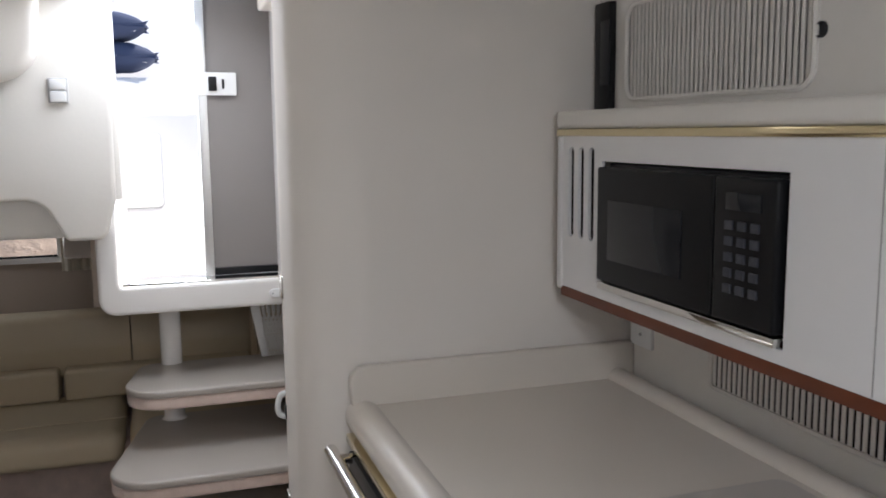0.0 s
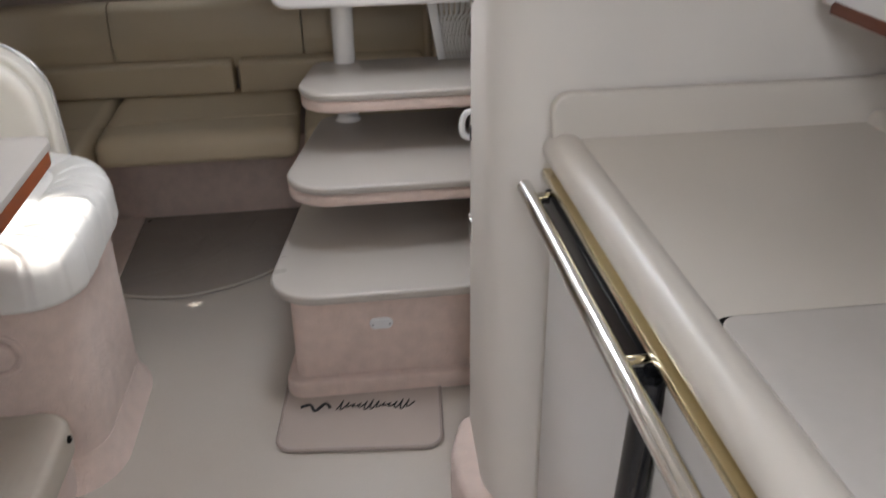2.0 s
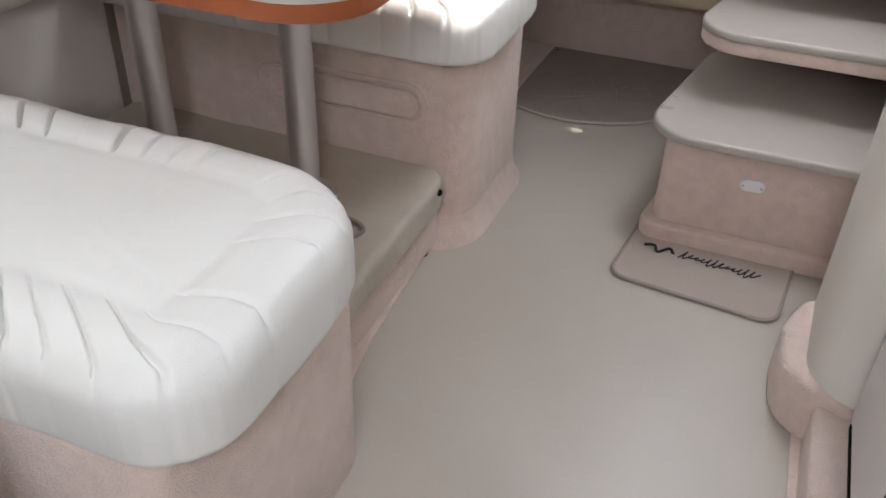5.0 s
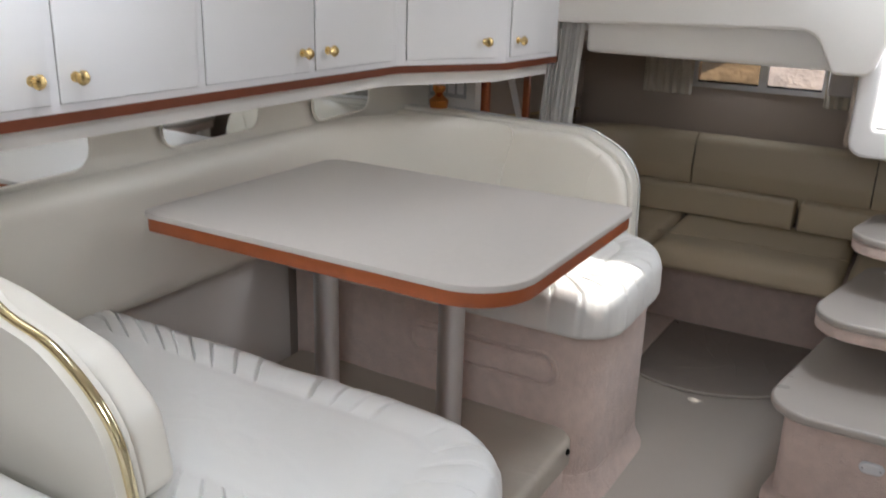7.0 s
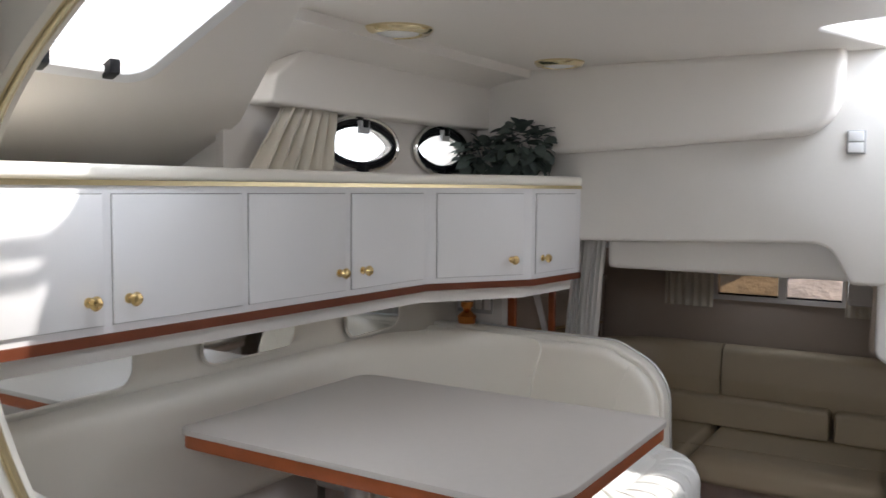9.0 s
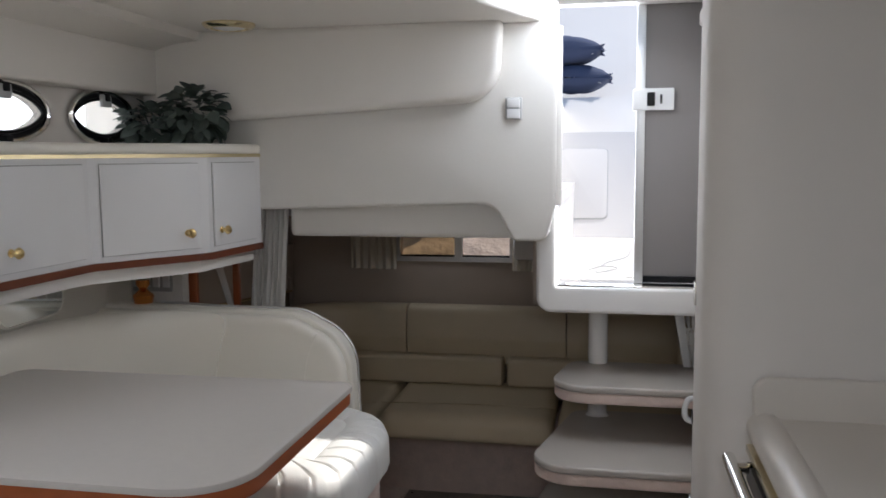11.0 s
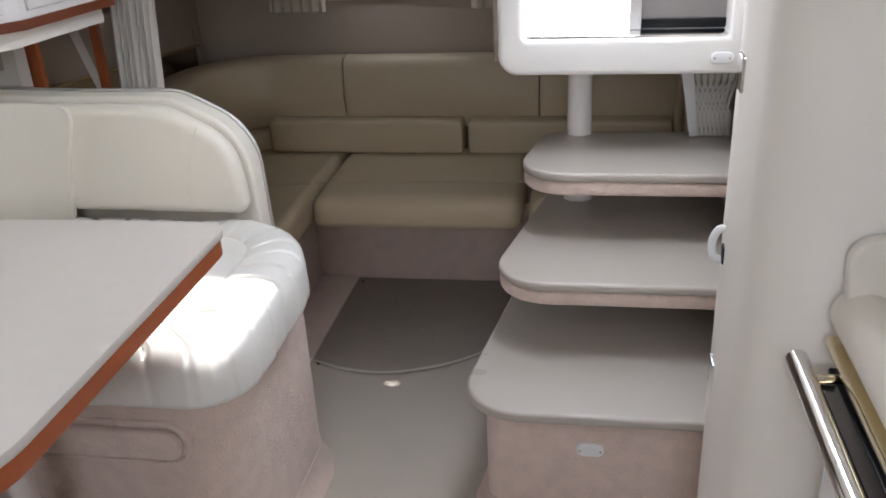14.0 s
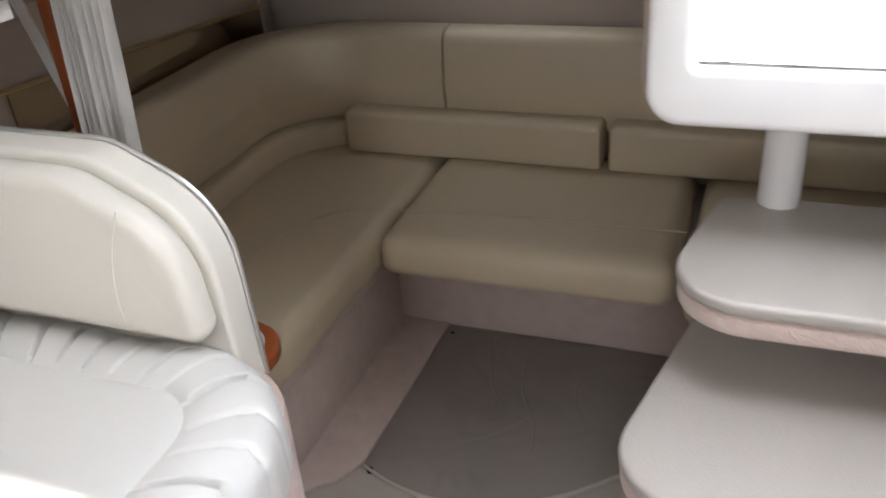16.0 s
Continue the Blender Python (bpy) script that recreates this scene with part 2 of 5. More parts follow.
def pad(x0, x1, y0, y1, z0, z1, R, r, rb=0.0, crown=0.0, wrinkle=0.0, puckers=0.0, seed=0.0, n=8, fine=0.03):
    """A cushion or tread: a rounded rectangle with a rounded top edge, r, and bottom edge, rb."""
    R = list(R) if isinstance(R, (tuple, list)) else [R] * 4
    rb = rb or 0.001
    prof = []
    for j in range(5):
        a = math.pi / 2 * j / 4
        prof.append((rb * (1 - math.sin(a)), z0 + rb * (1 - math.cos(a))))
    if wrinkle:
        steps = max(1, int((z1 - z0 - r - rb) / 0.02))
        for j in range(1, steps):
            prof.append((0.0, z0 + rb + (z1 - z0 - r - rb) * j / steps))
    k = 6
    for j in range(k + 1):
        a = math.pi / 2 * j / k
        prof.append((r * (1 - math.cos(a)), z1 - r + r * math.sin(a)))
    half = min(x1 - x0, y1 - y0) / 2
    d = r
    while d < half * 0.93:
        d += 0.011 if (puckers and d < 0.16) else max(fine, (half - r) / 12)
        d2 = min(d, half * 0.95)
        prof.append((d2, z1 + crown * math.sin(min(1, (d2 - r) / half) * math.pi / 2)))
    def ring(d):
        pts = rrect(x0 + d, x1 - d, y0 + d, y1 - d, [max(0.004, q - d) for q in R], n)
        # even points along the sides, so that wrinkles have vertices to bend
        return pts

    def resample(pts, count):
        P = [Vector(p) for p in pts]
        P.append(P[0])
        L = [0]
        for i in range(len(P) - 1):
            L.append(L[-1] + (P[i + 1] - P[i]).length)
        out, i = [], 0
        for c in range(count):
            s = L[-1] * c / count
            while L[i + 1] < s:
                i += 1
            f = (s - L[i]) / max(1e-9, L[i + 1] - L[i])
            out.append(P[i].lerp(P[i + 1], f))
        return out

    count = 900 if puckers else 120 if wrinkle else 44
    bm = bmesh.new()
    rings = []
    for d, z in prof:
        vs = []
        for ci, p in enumerate(resample(ring(d), count)):
            q = Vector((p.x, p.y, z))
            if wrinkle or puckers:
                edge = max(0.0, 1 - d / 0.16)
                w = noise.noise(Vector((q.x * 6 + seed, q.y * 6, q.z * 5))) * wrinkle
                w += noise.noise(Vector((q.x * 17 + seed, q.y * 17, q.z * 9))) * wrinkle * 0.45
                cx, cy = (x0 + x1) / 2, (y0 + y1) / 2
                along = 0.0
                if puckers:
                    u = ci / count
                    peri = 2 * (x1 - x0 + y1 - y0)
                    ang = u * peri / 0.078 * 2 * math.pi + 3.2 * noise.noise(Vector((u * 14, seed, 0.3))) + 22 * d * noise.noise(Vector((u * 22, seed, 4.0)))
                    top = z > z1 - r * 0.45
                    fold = max(0.0, math.sin(ang)) ** (14 if top else 5) * (1.5 if top else 0.5) * max(0.0, 0.55 + 1.5 * noise.noise(Vector((u * 31, seed, 8.0))))
                    if z > z1 - r * 1.2:
                        win = min(1.0, 0.35 + d / 0.05) if d < 0.105 else math.exp(-((d - 0.105) / 0.010) ** 2)
                    else:
                        win = 0.6
                    if z > z1 - 0.001 and d < 0.15:
                        along += 0.007 * max(0.0, math.sin(math.pi * (d - 0.03) / 0.094)) - 0.005 * math.exp(-((d - 0.126) / 0.006) ** 2)
                    along -= puckers * fold * win
                out = Vector((p.x - cx, p.y - cy, 0))
                out = out.normalized() if out.length > 1e-6 else Vector((0, 0, 1))
                tilt = min(1, d / max(r, 1e-6))
                nrm = (out * (1 - tilt) + Vector((0, 0, 1)) * tilt).normalized()
                q = q + nrm * (w * (0.4 + 0.6 * edge) + along)
            vs.append(bm.verts.new(q))
        rings.append(vs)
    for a, b in zip(rings, rings[1:]):
        for i in range(count):
            j = (i + 1) % count
            bm.faces.new((a[i], a[j], b[j], b[i]))
    bm.faces.new(rings[0][::-1])
    bm.faces.new(rings[-1])
    return fix(bm)


def tube(points, radius, sides=10, closed=False):
    bm = bmesh.new()
    P = [Vector(p) for p in points]
    rings = []
    prev = None
    for i, p in enumerate(P):
        a = P[i - 1] if (i or closed) else P[i]
        b = P[(i + 1) % len(P)] if (i + 1 < len(P) or closed) else P[i]
        d = (b - a).normalized()
        side = prev if prev is not None else (Vector((0, 0, 1)) if abs(d.z) < 0.9 else Vector((1, 0, 0)))
        side = (side - d * side.dot(d)).normalized()
        prev = side
        up = d.cross(side)
        r = radius(i / max(1, len(P) - 1)) if callable(radius) else radius
        rings.append([bm.verts.new(p + (side * math.cos(t) + up * math.sin(t)) * r) for t in (2 * math.pi * k / sides for k in range(sides))])
    pairs = list(zip(rings, rings[1:])) + ([(rings[-1], rings[0])] if closed else [])
    for a, b in pairs:
        for k in range(sides):
            bm.faces.new((a[k], a[(k + 1) % sides], b[(k + 1) % sides], b[k]))
    if not closed:
        bm.faces.new(rings[0][::-1])
        bm.faces.new(rings[-1])
    return fix(bm)


def lathe(profile, at, axis=(0, 0, 1), sides=24):
    """profile: (radius, height) along the axis."""
    bm = bmesh.new()
    q = Vector(axis).to_track_quat("Z", "Y").to_matrix()
    rings = []
    for r, h in profile:
        rings.append([bm.verts.new(Vector(at) + q @ Vector((max(r, 1e-4) * math.cos(2 * math.pi * k / sides), max(r, 1e-4) * math.sin(2 * math.pi * k / sides), h))) for k in range(sides)])
    for a, b in zip(rings, rings[1:]):
        for k in range(sides):
            bm.faces.new((a[k], a[(k + 1) % sides], b[(k + 1) % sides], b[k]))
    bm.faces.new(rings[0][::-1])
    bm.faces.new(rings[-1])
    return fix(bm)


def smooth_path(points, n=6):
    P = [Vector(p) for p in points]
    out = []
    for i in range(len(P) - 1):
        a, b, c, d = P[max(i - 1, 0)], P[i], P[i + 1], P[min(i + 2, len(P) - 1)]
        for k in range(n):
            t = k / n
            out.append(0.5 * ((2 * b) + (c - a) * t + (2 * a - 5 * b + 4 * c - d) * t * t + (3 * b - a - 3 * c + d) * t ** 3))
    out.append(P[-1])
    return out


def pleats(top, bottom, n, depth, rows=10, thick=0.004, seed=0.0):
    """A hanging curtain between a line at the top and one at the bottom, in n folds."""
    bm = bmesh.new()
    A0, A1, B0, B1 = (Vector(v) for v in (*top, *bottom))
    across = (A1 - A0).cross(B0 - A0).normalized()
    cols = n * 8
    grid = []
    for j in range(rows + 1):
        v = j / rows
        row = []
        for i in range(cols + 1):
            u = i / cols
            p = (A0.lerp(A1, u)).lerp(B0.lerp(B1, u), v)
            w = math.sin(u * n * 2 * math.pi + 0.8 * noise.noise(Vector((u * 5, v * 2, seed)))) * depth * (0.75 + 0.4 * noise.noise(Vector((u * 9, v * 1.5, seed + 3))))
            row.append(bm.verts.new(p + across * w))
        grid.append(row)
    for j in range(rows):
        for i in range(cols):
            bm.faces.new((grid[j][i], grid[j][i + 1], grid[j + 1][i + 1], grid[j + 1][i]))
    bmesh.ops.recalc_face_normals(bm, faces=bm.faces)
    bmesh.ops.solidify(bm, geom=bm.faces[:], thickness=thick)
    return bm


def join(*bms):
    me = bpy.data.meshes.new("tmp")
    out = bmesh.new()
    for b in bms:
        b.to_mesh(me)
        b.free()
        out.from_mesh(me)
    bpy.data.meshes.remove(me)
    return out


def setting(name, bm, material, label="", category="", smooth=True):
    return part(name, bm, material, None, label, smooth, "structure", category)


# ---- sole, plinths and outer walls ----
setting("floor", slab(fillet([(-1.75, -3.7), (1.0, -3.7), (1.0, 1.9), (-1.75, 1.9)]), "z", -0.06, 0.0), "sole", "beige vinyl cabin sole running aft to the steps", "floor", False)
setting("wall_port_fore", box(-1.80, -1.74, -3.75, -1.6, 1.47, 2.0), "hullcloth", "port lining of the forward cabin", "wall", False)
setting("wall_port", box(-1.80, -1.74, -3.75, 1.95, -0.06, 1.47), "hullcloth", "port hull side lining", "wall", False)
setting("wall_starboard", box(0.86, 0.92, -3.75, 0.62, -0.06, 2.3), "liner", "cream galley side wall", "wall", False)
setting("wall_starboard_aft", box(0.86, 0.92, 0.62, 1.95, -0.06, 1.98), "liner", "cream hull side aft of the galley", "wall", False)
setting("wall_fore", box(-1.80, 0.92, -3.80, -3.74, -0.06, 2.3), "panel", "pale forward bulkhead", "wall", False)
setting("wall_aft", slab([(-1.8, -0.06), (0.92, -0.06), (0.92, 0.944), (-0.246, 0.944), (-0.246, 1.20), (-1.8, 1.20)], "y", 1.66, 1.72,
                         holes=[[(-0.99, 0.975), (-0.465, 0.975), (-0.465, 1.10), (-0.99, 1.10)]]), "hullcloth", "taupe cloth wall behind the aft settee", "wall", False)
setting("wall_deck_step", box(-1.8, -0.41, 0.625, 0.66, 1.302, 1.928), "hullcloth", "closed riser behind the bulkhead", "wall", False)
setting("ceiling_mid_cabin", slab([(-1.78, 0.68), (-1.06, 0.68), (-1.06, 0.46), (-0.245, 0.46), (-0.245, 1.74), (-1.78, 1.74)], "z", 1.20, 1.24), "hullcloth", "low taupe ceiling over the aft settee", "ceiling", False)

# main headliner with the companionway cut-out
hl = fillet([(-1.04, -3.74), (0.90, -3.74), (0.90, 0.60), (0.26, 0.60), (0.26, -0.30, 0.05), (-0.36, -0.05, 0.06), (-0.20, 0.40), (-1.3, 0.44), (-1.3, -0.92), (-1.04, -1.10), (-1.04, -1.20), (-0.84, -1.20), (-0.84, -1.52), (-1.04, -1.52)], 6)
setting("ceiling", slab(hl, "z", 1.85, 1.90, 0.012, 3, holes=[rrect(-0.25, 0.25, -3.0, -2.5, 0.05)]), "headliner", "cream vinyl headliner of the saloon", "ceiling")
# sloping side of the coachroof with its hatch
slope = Matrix(((0.9, 0, 0, -1.54), (0, 1, 0, 0), (0.433, 0, 1, 1.58), (0, 0, 0, 1)))
sb = slab([(-0.2, -3.74), (0.553, -3.74), (0.553, -1.10), (0.36, -1.0), (0.06, -0.84), (-0.2, -0.82)], "z", 0.0, 0.03, 0.0, 1, holes=[rrect(0.20, 0.54, -1.52, -1.22, 0.05)])
bmesh.ops.transform(sb, matrix=slope, verts=sb.verts)
setting("ceiling_side", sb, "headliner", "sloping cream headliner beside the hatch", "ceiling")
hatch = thing("deck_hatch", "aluminium-framed deck hatch glowing with daylight", "hatch")
hf = slab(rrect(0.185, 0.60, -1.535, -1.205, 0.055), "z", -0.014, -0.001, 0.004, 2, holes=[rrect(0.215, 0.57, -1.505, -1.235, 0.04)])
bmesh.ops.transform(hf, matrix=slope, verts=hf.verts)
part("frame", hf, "white", hatch)
hg = box(0.2, 0.58, -1.52, -1.22, 0.032, 0.038)
bmesh.ops.transform(hg, matrix=slope, verts=hg.verts)
g = part("pane", hg, "glass", hatch)
g.visible_shadow = False
for yy in (-1.44, -1.30):
    hb = box(0.205, 0.232, yy - 0.012, yy + 0.012, -0.022, 0.004, 0.004)
    bmesh.ops.transform(hb, matrix=slope, verts=hb.verts)
    part("latch", hb, "black", hatch)

# partition between saloon and forward cabin, with its bowed edge
ARCH = [(-0.90, 0.0), (-0.90, 0.50), (-0.922, 0.73), (-0.96, 0.832), (-1.06, 0.91), (-1.19, 0.95), (-1.28, 1.06), (-1.33, 1.17), (-1.352, 1.307), (-1.327, 1.444), (-1.248, 1.573), (-1.115, 1.685), (-0.95, 1.78), (-0.75, 1.84)]
arch = [(p.x, p.z) for p in smooth_path([(x, 0, z) for x, z in ARCH], 5)]
setting("wall_partition", slab(arch + [(-0.75, 2.1), (-1.78, 2.1), (-1.78, 0.0)], "y", -1.59, -1.545), "cream", "cream padded partition with a bowed opening", "wall")
setting("trim_arch", tube([(x + 0.004, -1.567, z) for x, z in arch], 0.0085, 10), "goldstrip", "polished gold strip round the bowed opening", "trim")

# bulkhead over the mid cabin, with its rounded lower lip
setting("wall_bulkhead", slab(fillet([(-1.75, 1.285), (-1.10, 1.285), (-0.36, 1.305, 0.07), (-0.30, 1.19, 0.02), (-0.20, 1.19, 0.03), (-0.17, 1.30, 0.05), (-0.165, 2.0), (-1.75, 2.0)], 6), "y", 0.36, 0.42, 0.012, 3), "liner", "cream moulded bulkhead above the aft cabin opening", "wall")
setting("wall_under_deck", box(-0.266, -0.2437, 0.664, 1.655, 0.946, 1.1995), "hullcloth", "taupe side under the cockpit deck", "wall", False)
setting("wall_bulkhead_lip", box(-1.058, -0.24, 0.445, 0.51, 1.19, 1.33, 0.02, 3), "liner", "recessed cream lip under the bulkhead", "wall")
bulge = slab(fillet([(-1.50, 1.555), (-0.340, 1.618, 0.12), (-0.325, 1.86), (-1.50, 1.86)], 12), "y", 0.295, 0.37, 0.030, 6)
setting("wall_padded_panel", bulge, "headliner", "padded cream panel meeting the headliner", "wall")

# companionway surround
def_out = fillet([(-0.245, 0.935, 0.05), (0.80, 0.935), (0.80, 2.05), (-0.245, 2.05)], 8)
setting("door_frame", slab(def_out, "y", 0.545, 0.66, 0.014, 3, holes=[fillet([(-0.183, 1.022, 0.012), (0.30, 1.022), (0.30, 2.0), (-0.183, 2.0)], 4)]), "fibreglass", "white moulded companionway surround", "door frame")
setting("door_sill", box(-0.178, 0.30, 0.56, 0.70, 1.010, 1.028, 0.003), "chrome", "polished metal companionway sill", "sill")
door = thing("companionway_door", "smoked sliding companionway door standing half open", "door")
part("panel", box(0.10, 0.42, 0.640, 0.652, 1.04, 2.02), "smoke", door)
part("edge_rail", box(0.072, 0.10, 0.630, 0.660, 1.03, 2.02, 0.003), "alu", door, "dull aluminium edge rail")
part("bottom_rail", box(0.10, 0.42, 0.628, 0.664, 1.03, 1.052, 0.002), "black", door)
lock = part("lock_plate", box(0.06, 0.19, 0.618, 0.630, 1.595, 1.665, 0.003), "white", door, "white lock plate with a black catch")
part("catch", box(0.105, 0.13, 0.610, 0.619, 1.608, 1.652, 0.003), "black", lock)
part("keyhole", box(0.146, 0.153, 0.612, 0.619, 1.615, 1.645, 0.002), "black", lock)

# head compartment wall and rounded column beside the steps
PANEL_Y = -0.64
wall_out = fillet([(0.185, -0.31, 0.05), (0.172, PANEL_Y, 0.13), (0.87, PANEL_Y), (0.87, PANEL_Y + 0.06), (0.46, PANEL_Y + 0.06), (0.46, 0.54), (0.345, 0.54), (0.25, 0.10)], 10)
setting("wall_head", slab(wall_out, "z", 0.142, 1.852), "panel", "pale rounded galley end panel and column beside the steps", "wall")
setting("wall_head_foot", slab(fillet([(0.215, -0.29), (0.46, -0.29), (0.46, 0.54), (0.36, 0.54), (0.27, 0.10)]), "z", 0.0, 0.1415), "carpet", "carpeted foot of the wall beside the steps", "wall")
base_out = fillet([(0.165, -0.29, 0.05), (0.122, -0.42, 0.09), (0.132, -0.585, 0.12), (0.30, -0.648), (0.30, -0.29)], 10)
setting("baseboard_column", slab(base_out, "z", 0.0, 0.143, 0.022, 4), "carpet", "pinkish carpet round the foot of the column", "baseboard")

# ---- steps ----


def step_tread(label, outline, z, drop):
    t = thing("step_tread", label, "step", "companionway steps", (outline[0][0], outline[0][1], z - drop))
    part("tread_top", slab(fillet(outline, 10), "z", z - 0.024, z, 0.010, 4), "tread", t)
    inner = [(u + (0.002 if u < 0 else 0.0), v + (0.002 if v < 0.5 else -0.01), *q) for u, v, *q in outline]
    part("carpet_edge", slab(fillet(inner, 10), "z", z - drop, z - 0.0245, 0.012, 4), "carpet", t, "fuzzy pinkish carpet edging")
    return t


step_tread("upper step with a moulded top and carpeted edge", [(-0.210, 0.440, 0.11), (0.357, 0.440), (0.357, 0.788), (-0.140, 0.788, 0.06)], 0.72, 0.060)
step_tread("middle step with a moulded top and carpeted edge", [(-0.260, 0.222, 0.12), (0.357, 0.222), (0.357, 0.82), (-0.130, 0.82, 0.06)], 0.53, 0.060)
low = thing("step_box", "lowest step, a carpeted drawer box with a moulded top", "step", "companionway steps", (-0.26, 0.0, 0.0))
part("tread_top", slab(fillet([(-0.308, -0.014, 0.125), (0.325, -0.014, 0.03), (0.357, 0.62), (-0.205, 0.62, 0.05)], 10), "z", 0.306, 0.333, 0.010, 4), "tread", low)
part("body", slab(fillet([(-0.245, 0.028, 0.04), (0.30, 0.028, 0.02), (0.357, 0.60), (-0.15, 0.60, 0.05)], 6), "z", 0.055, 0.3065, 0.006), "carpet", low)
part("skirt", slab(fillet([(-0.275, 0.0, 0.05), (0.30, 0.0, 0.02), (0.357, 0.60), (-0.18, 0.60, 0.05)], 6), "z", 0.0, 0.055, 0.012, 3), "carpet", low)
pull = part("drawer_pull", pad(-0.033, 0.030, -0.206, -0.172, 0.0, 0.010, 0.017, 0.006), "white", low, "white oval push latch")
for v in pull.data.vertices:
    v.co = Vector((v.co.x, 0.029 - v.co.z, v.co.y + 0.405))

for xx in (-0.024, 0.021):
    part("screw", lathe([(0.0032, 0.0), (0.0032, 0.0015), (0.001, 0.002)], (xx, 0.0195, 0.216), (0, -1, 0), 10), "grey", pull)
post = thing("step_post", "white round post under the companionway sill", "post", at=(-0.045, 0.775, 0.53))
part("tube", lathe([(0.042, 0.530), (0.036, 0.534), (0.034, 0.540), (0.034, 0.945)], (-0.045, 0.775, 0), sides=28), "fibreglass", post)
plate = thing("sill_latch_plate", "white oval latch plate on the companionway surround", "latch")
pb = pad(-0.027, 0.027, -0.014, 0.014, 0, 0.008, 0.014, 0.004)
bmesh.ops.transform(pb, matrix=pose(0.285, 0.546, 0.975, 90), verts=pb.verts)
oval = part("plate", pb, "white", plate)
for xx in (0.268, 0.302):
    part("screw", lathe([(0.0028, 0.0), (0.0028, 0.0015), (0.001, 0.002)], (xx, 0.5385, 0.975), (0, -1, 0), 10), "grey", oval)

net = thing("hanging_net", "bunched white net hanging under the companionway sill", "net")
for k in range(17):
    u = k / 16
    xt, xb = 0.225 + 0.135 * u, 0.262 + 0.088 * u
    sway = (0.007 if k % 2 else -0.007)
    part("cord", tube(smooth_path([(xt, 0.734 + 0.004 * (k % 3), 0.938), (xt + 0.004 + sway, 0.737, 0.88), (xb - 0.012 - sway, 0.739, 0.83), (xb - 0.004 + sway, 0.742, 0.78), (xb, 0.744 + 0.004 * (k % 2), 0.722)], 5), 0.0043, 6), "curtainw", net)
part("head_band", box(0.215, 0.365, 0.730, 0.742, 0.926, 0.942, 0.003), "curtainw", net)
part("stay", slab([(0.206, 0.942), (0.240, 0.942), (0.268, 0.724), (0.246, 0.724)], "y", 0.726, 0.732, 0.002), "white", net)

latch = thing("head_door_latch", "white plastic hook latch with a black striker", "latch", at=(0.17, -0.31, 0.85))
part("hook", tube(smooth_path([(0.200, -0.308, 0.905), (0.178, -0.306, 0.905), (0.168, -0.306, 0.885), (0.171, -0.306, 0.860), (0.188, -0.308, 0.852)]), 0.0065, 10), "white", latch)
part("striker", box(0.182, 0.197, -0.322, -0.300, 0.850, 0.880, 0.004), "black", latch)
for z in (0.66, 1.15):
    h = thing("latch_plate", "small chrome plate on the column edge", "plate", "column plates")
    part("leaf", box(0.180, 0.200, -0.345, -0.306, z - 0.025, z + 0.025, 0.002), "chrome", h)

# ---- dinette ----
tbl = thing("dinette_table", "grey laminate dinette table edged in orange teak", "table", at=(-1.0, -0.65, 0.24))
tb_out = fillet([(-1.488, -1.040, 0.03), (-0.590, -1.040, 0.13), (-0.590, -0.352, 0.04), (-1.478, -0.362, 0.05)], 10)
part("tabletop", slab(tb_out, "z", 0.908, 0.922, 0.003), "table", tbl)
in_out = fillet([(-1.484, -1.036, 0.03), (-0.594, -1.036, 0.128), (-0.594, -0.356, 0.04), (-1.474, -0.366, 0.05)], 10)
part("edging", slab(in_out, "z", 0.878, 0.9085, 0.003), "teak", tbl, "orange teak edging")
for lx, ly in ((-0.985, -0.52), (-1.36, -0.55)):
    leg = part("leg", lathe([(0.036, 0.24), (0.034, 0.245), (0.034, 0.872), (0.05, 0.878)], (lx, ly, 0), sides=24), "alu", tbl)
    part("collar", lathe([(0.075, 0.239), (0.075, 0.247), (0.045, 0.256)], (lx, ly, 0), sides=24), "alu", leg)

plinth = thing("dinette_plinth", "raised dinette footwell under a fitted taupe vinyl cover", "platform", at=(-1.2, -0.6, 0))
part("body", box(-1.727, -0.752, -0.96, -0.24, 0.0, 0.20, 0.02, 3), "carpet", plinth)
part("vinyl_cover", pad(-1.69, -0.716, -0.985, -0.262, 0.160, 0.242, (0.02, 0.02, 0.07, 0.02), 0.02, 0.01, wrinkle=0.004, seed=3.0), "cover", plinth, "sagging taupe vinyl cover")
part("snap_button", lathe([(0.009, 0), (0.009, 0.004), (0.005, 0.007)], (-0.711, -0.355, 0.225), (1, 0, 0), 12), "slot", plinth)

strap = thing("hatch_strap", "dark looped pull strap on the vinyl cover", "strap", at=(-0.84, -0.62, 0.243))
part("loop", tube([(-0.845 + 0.055 * math.cos(a) + 0.006 * math.sin(3 * a), -0.63 + 0.05 * math.sin(a), 0.248) for a in (2 * math.pi * k / 30 for k in range(30))], 0.005, 6, True), "mat_edge", strap)

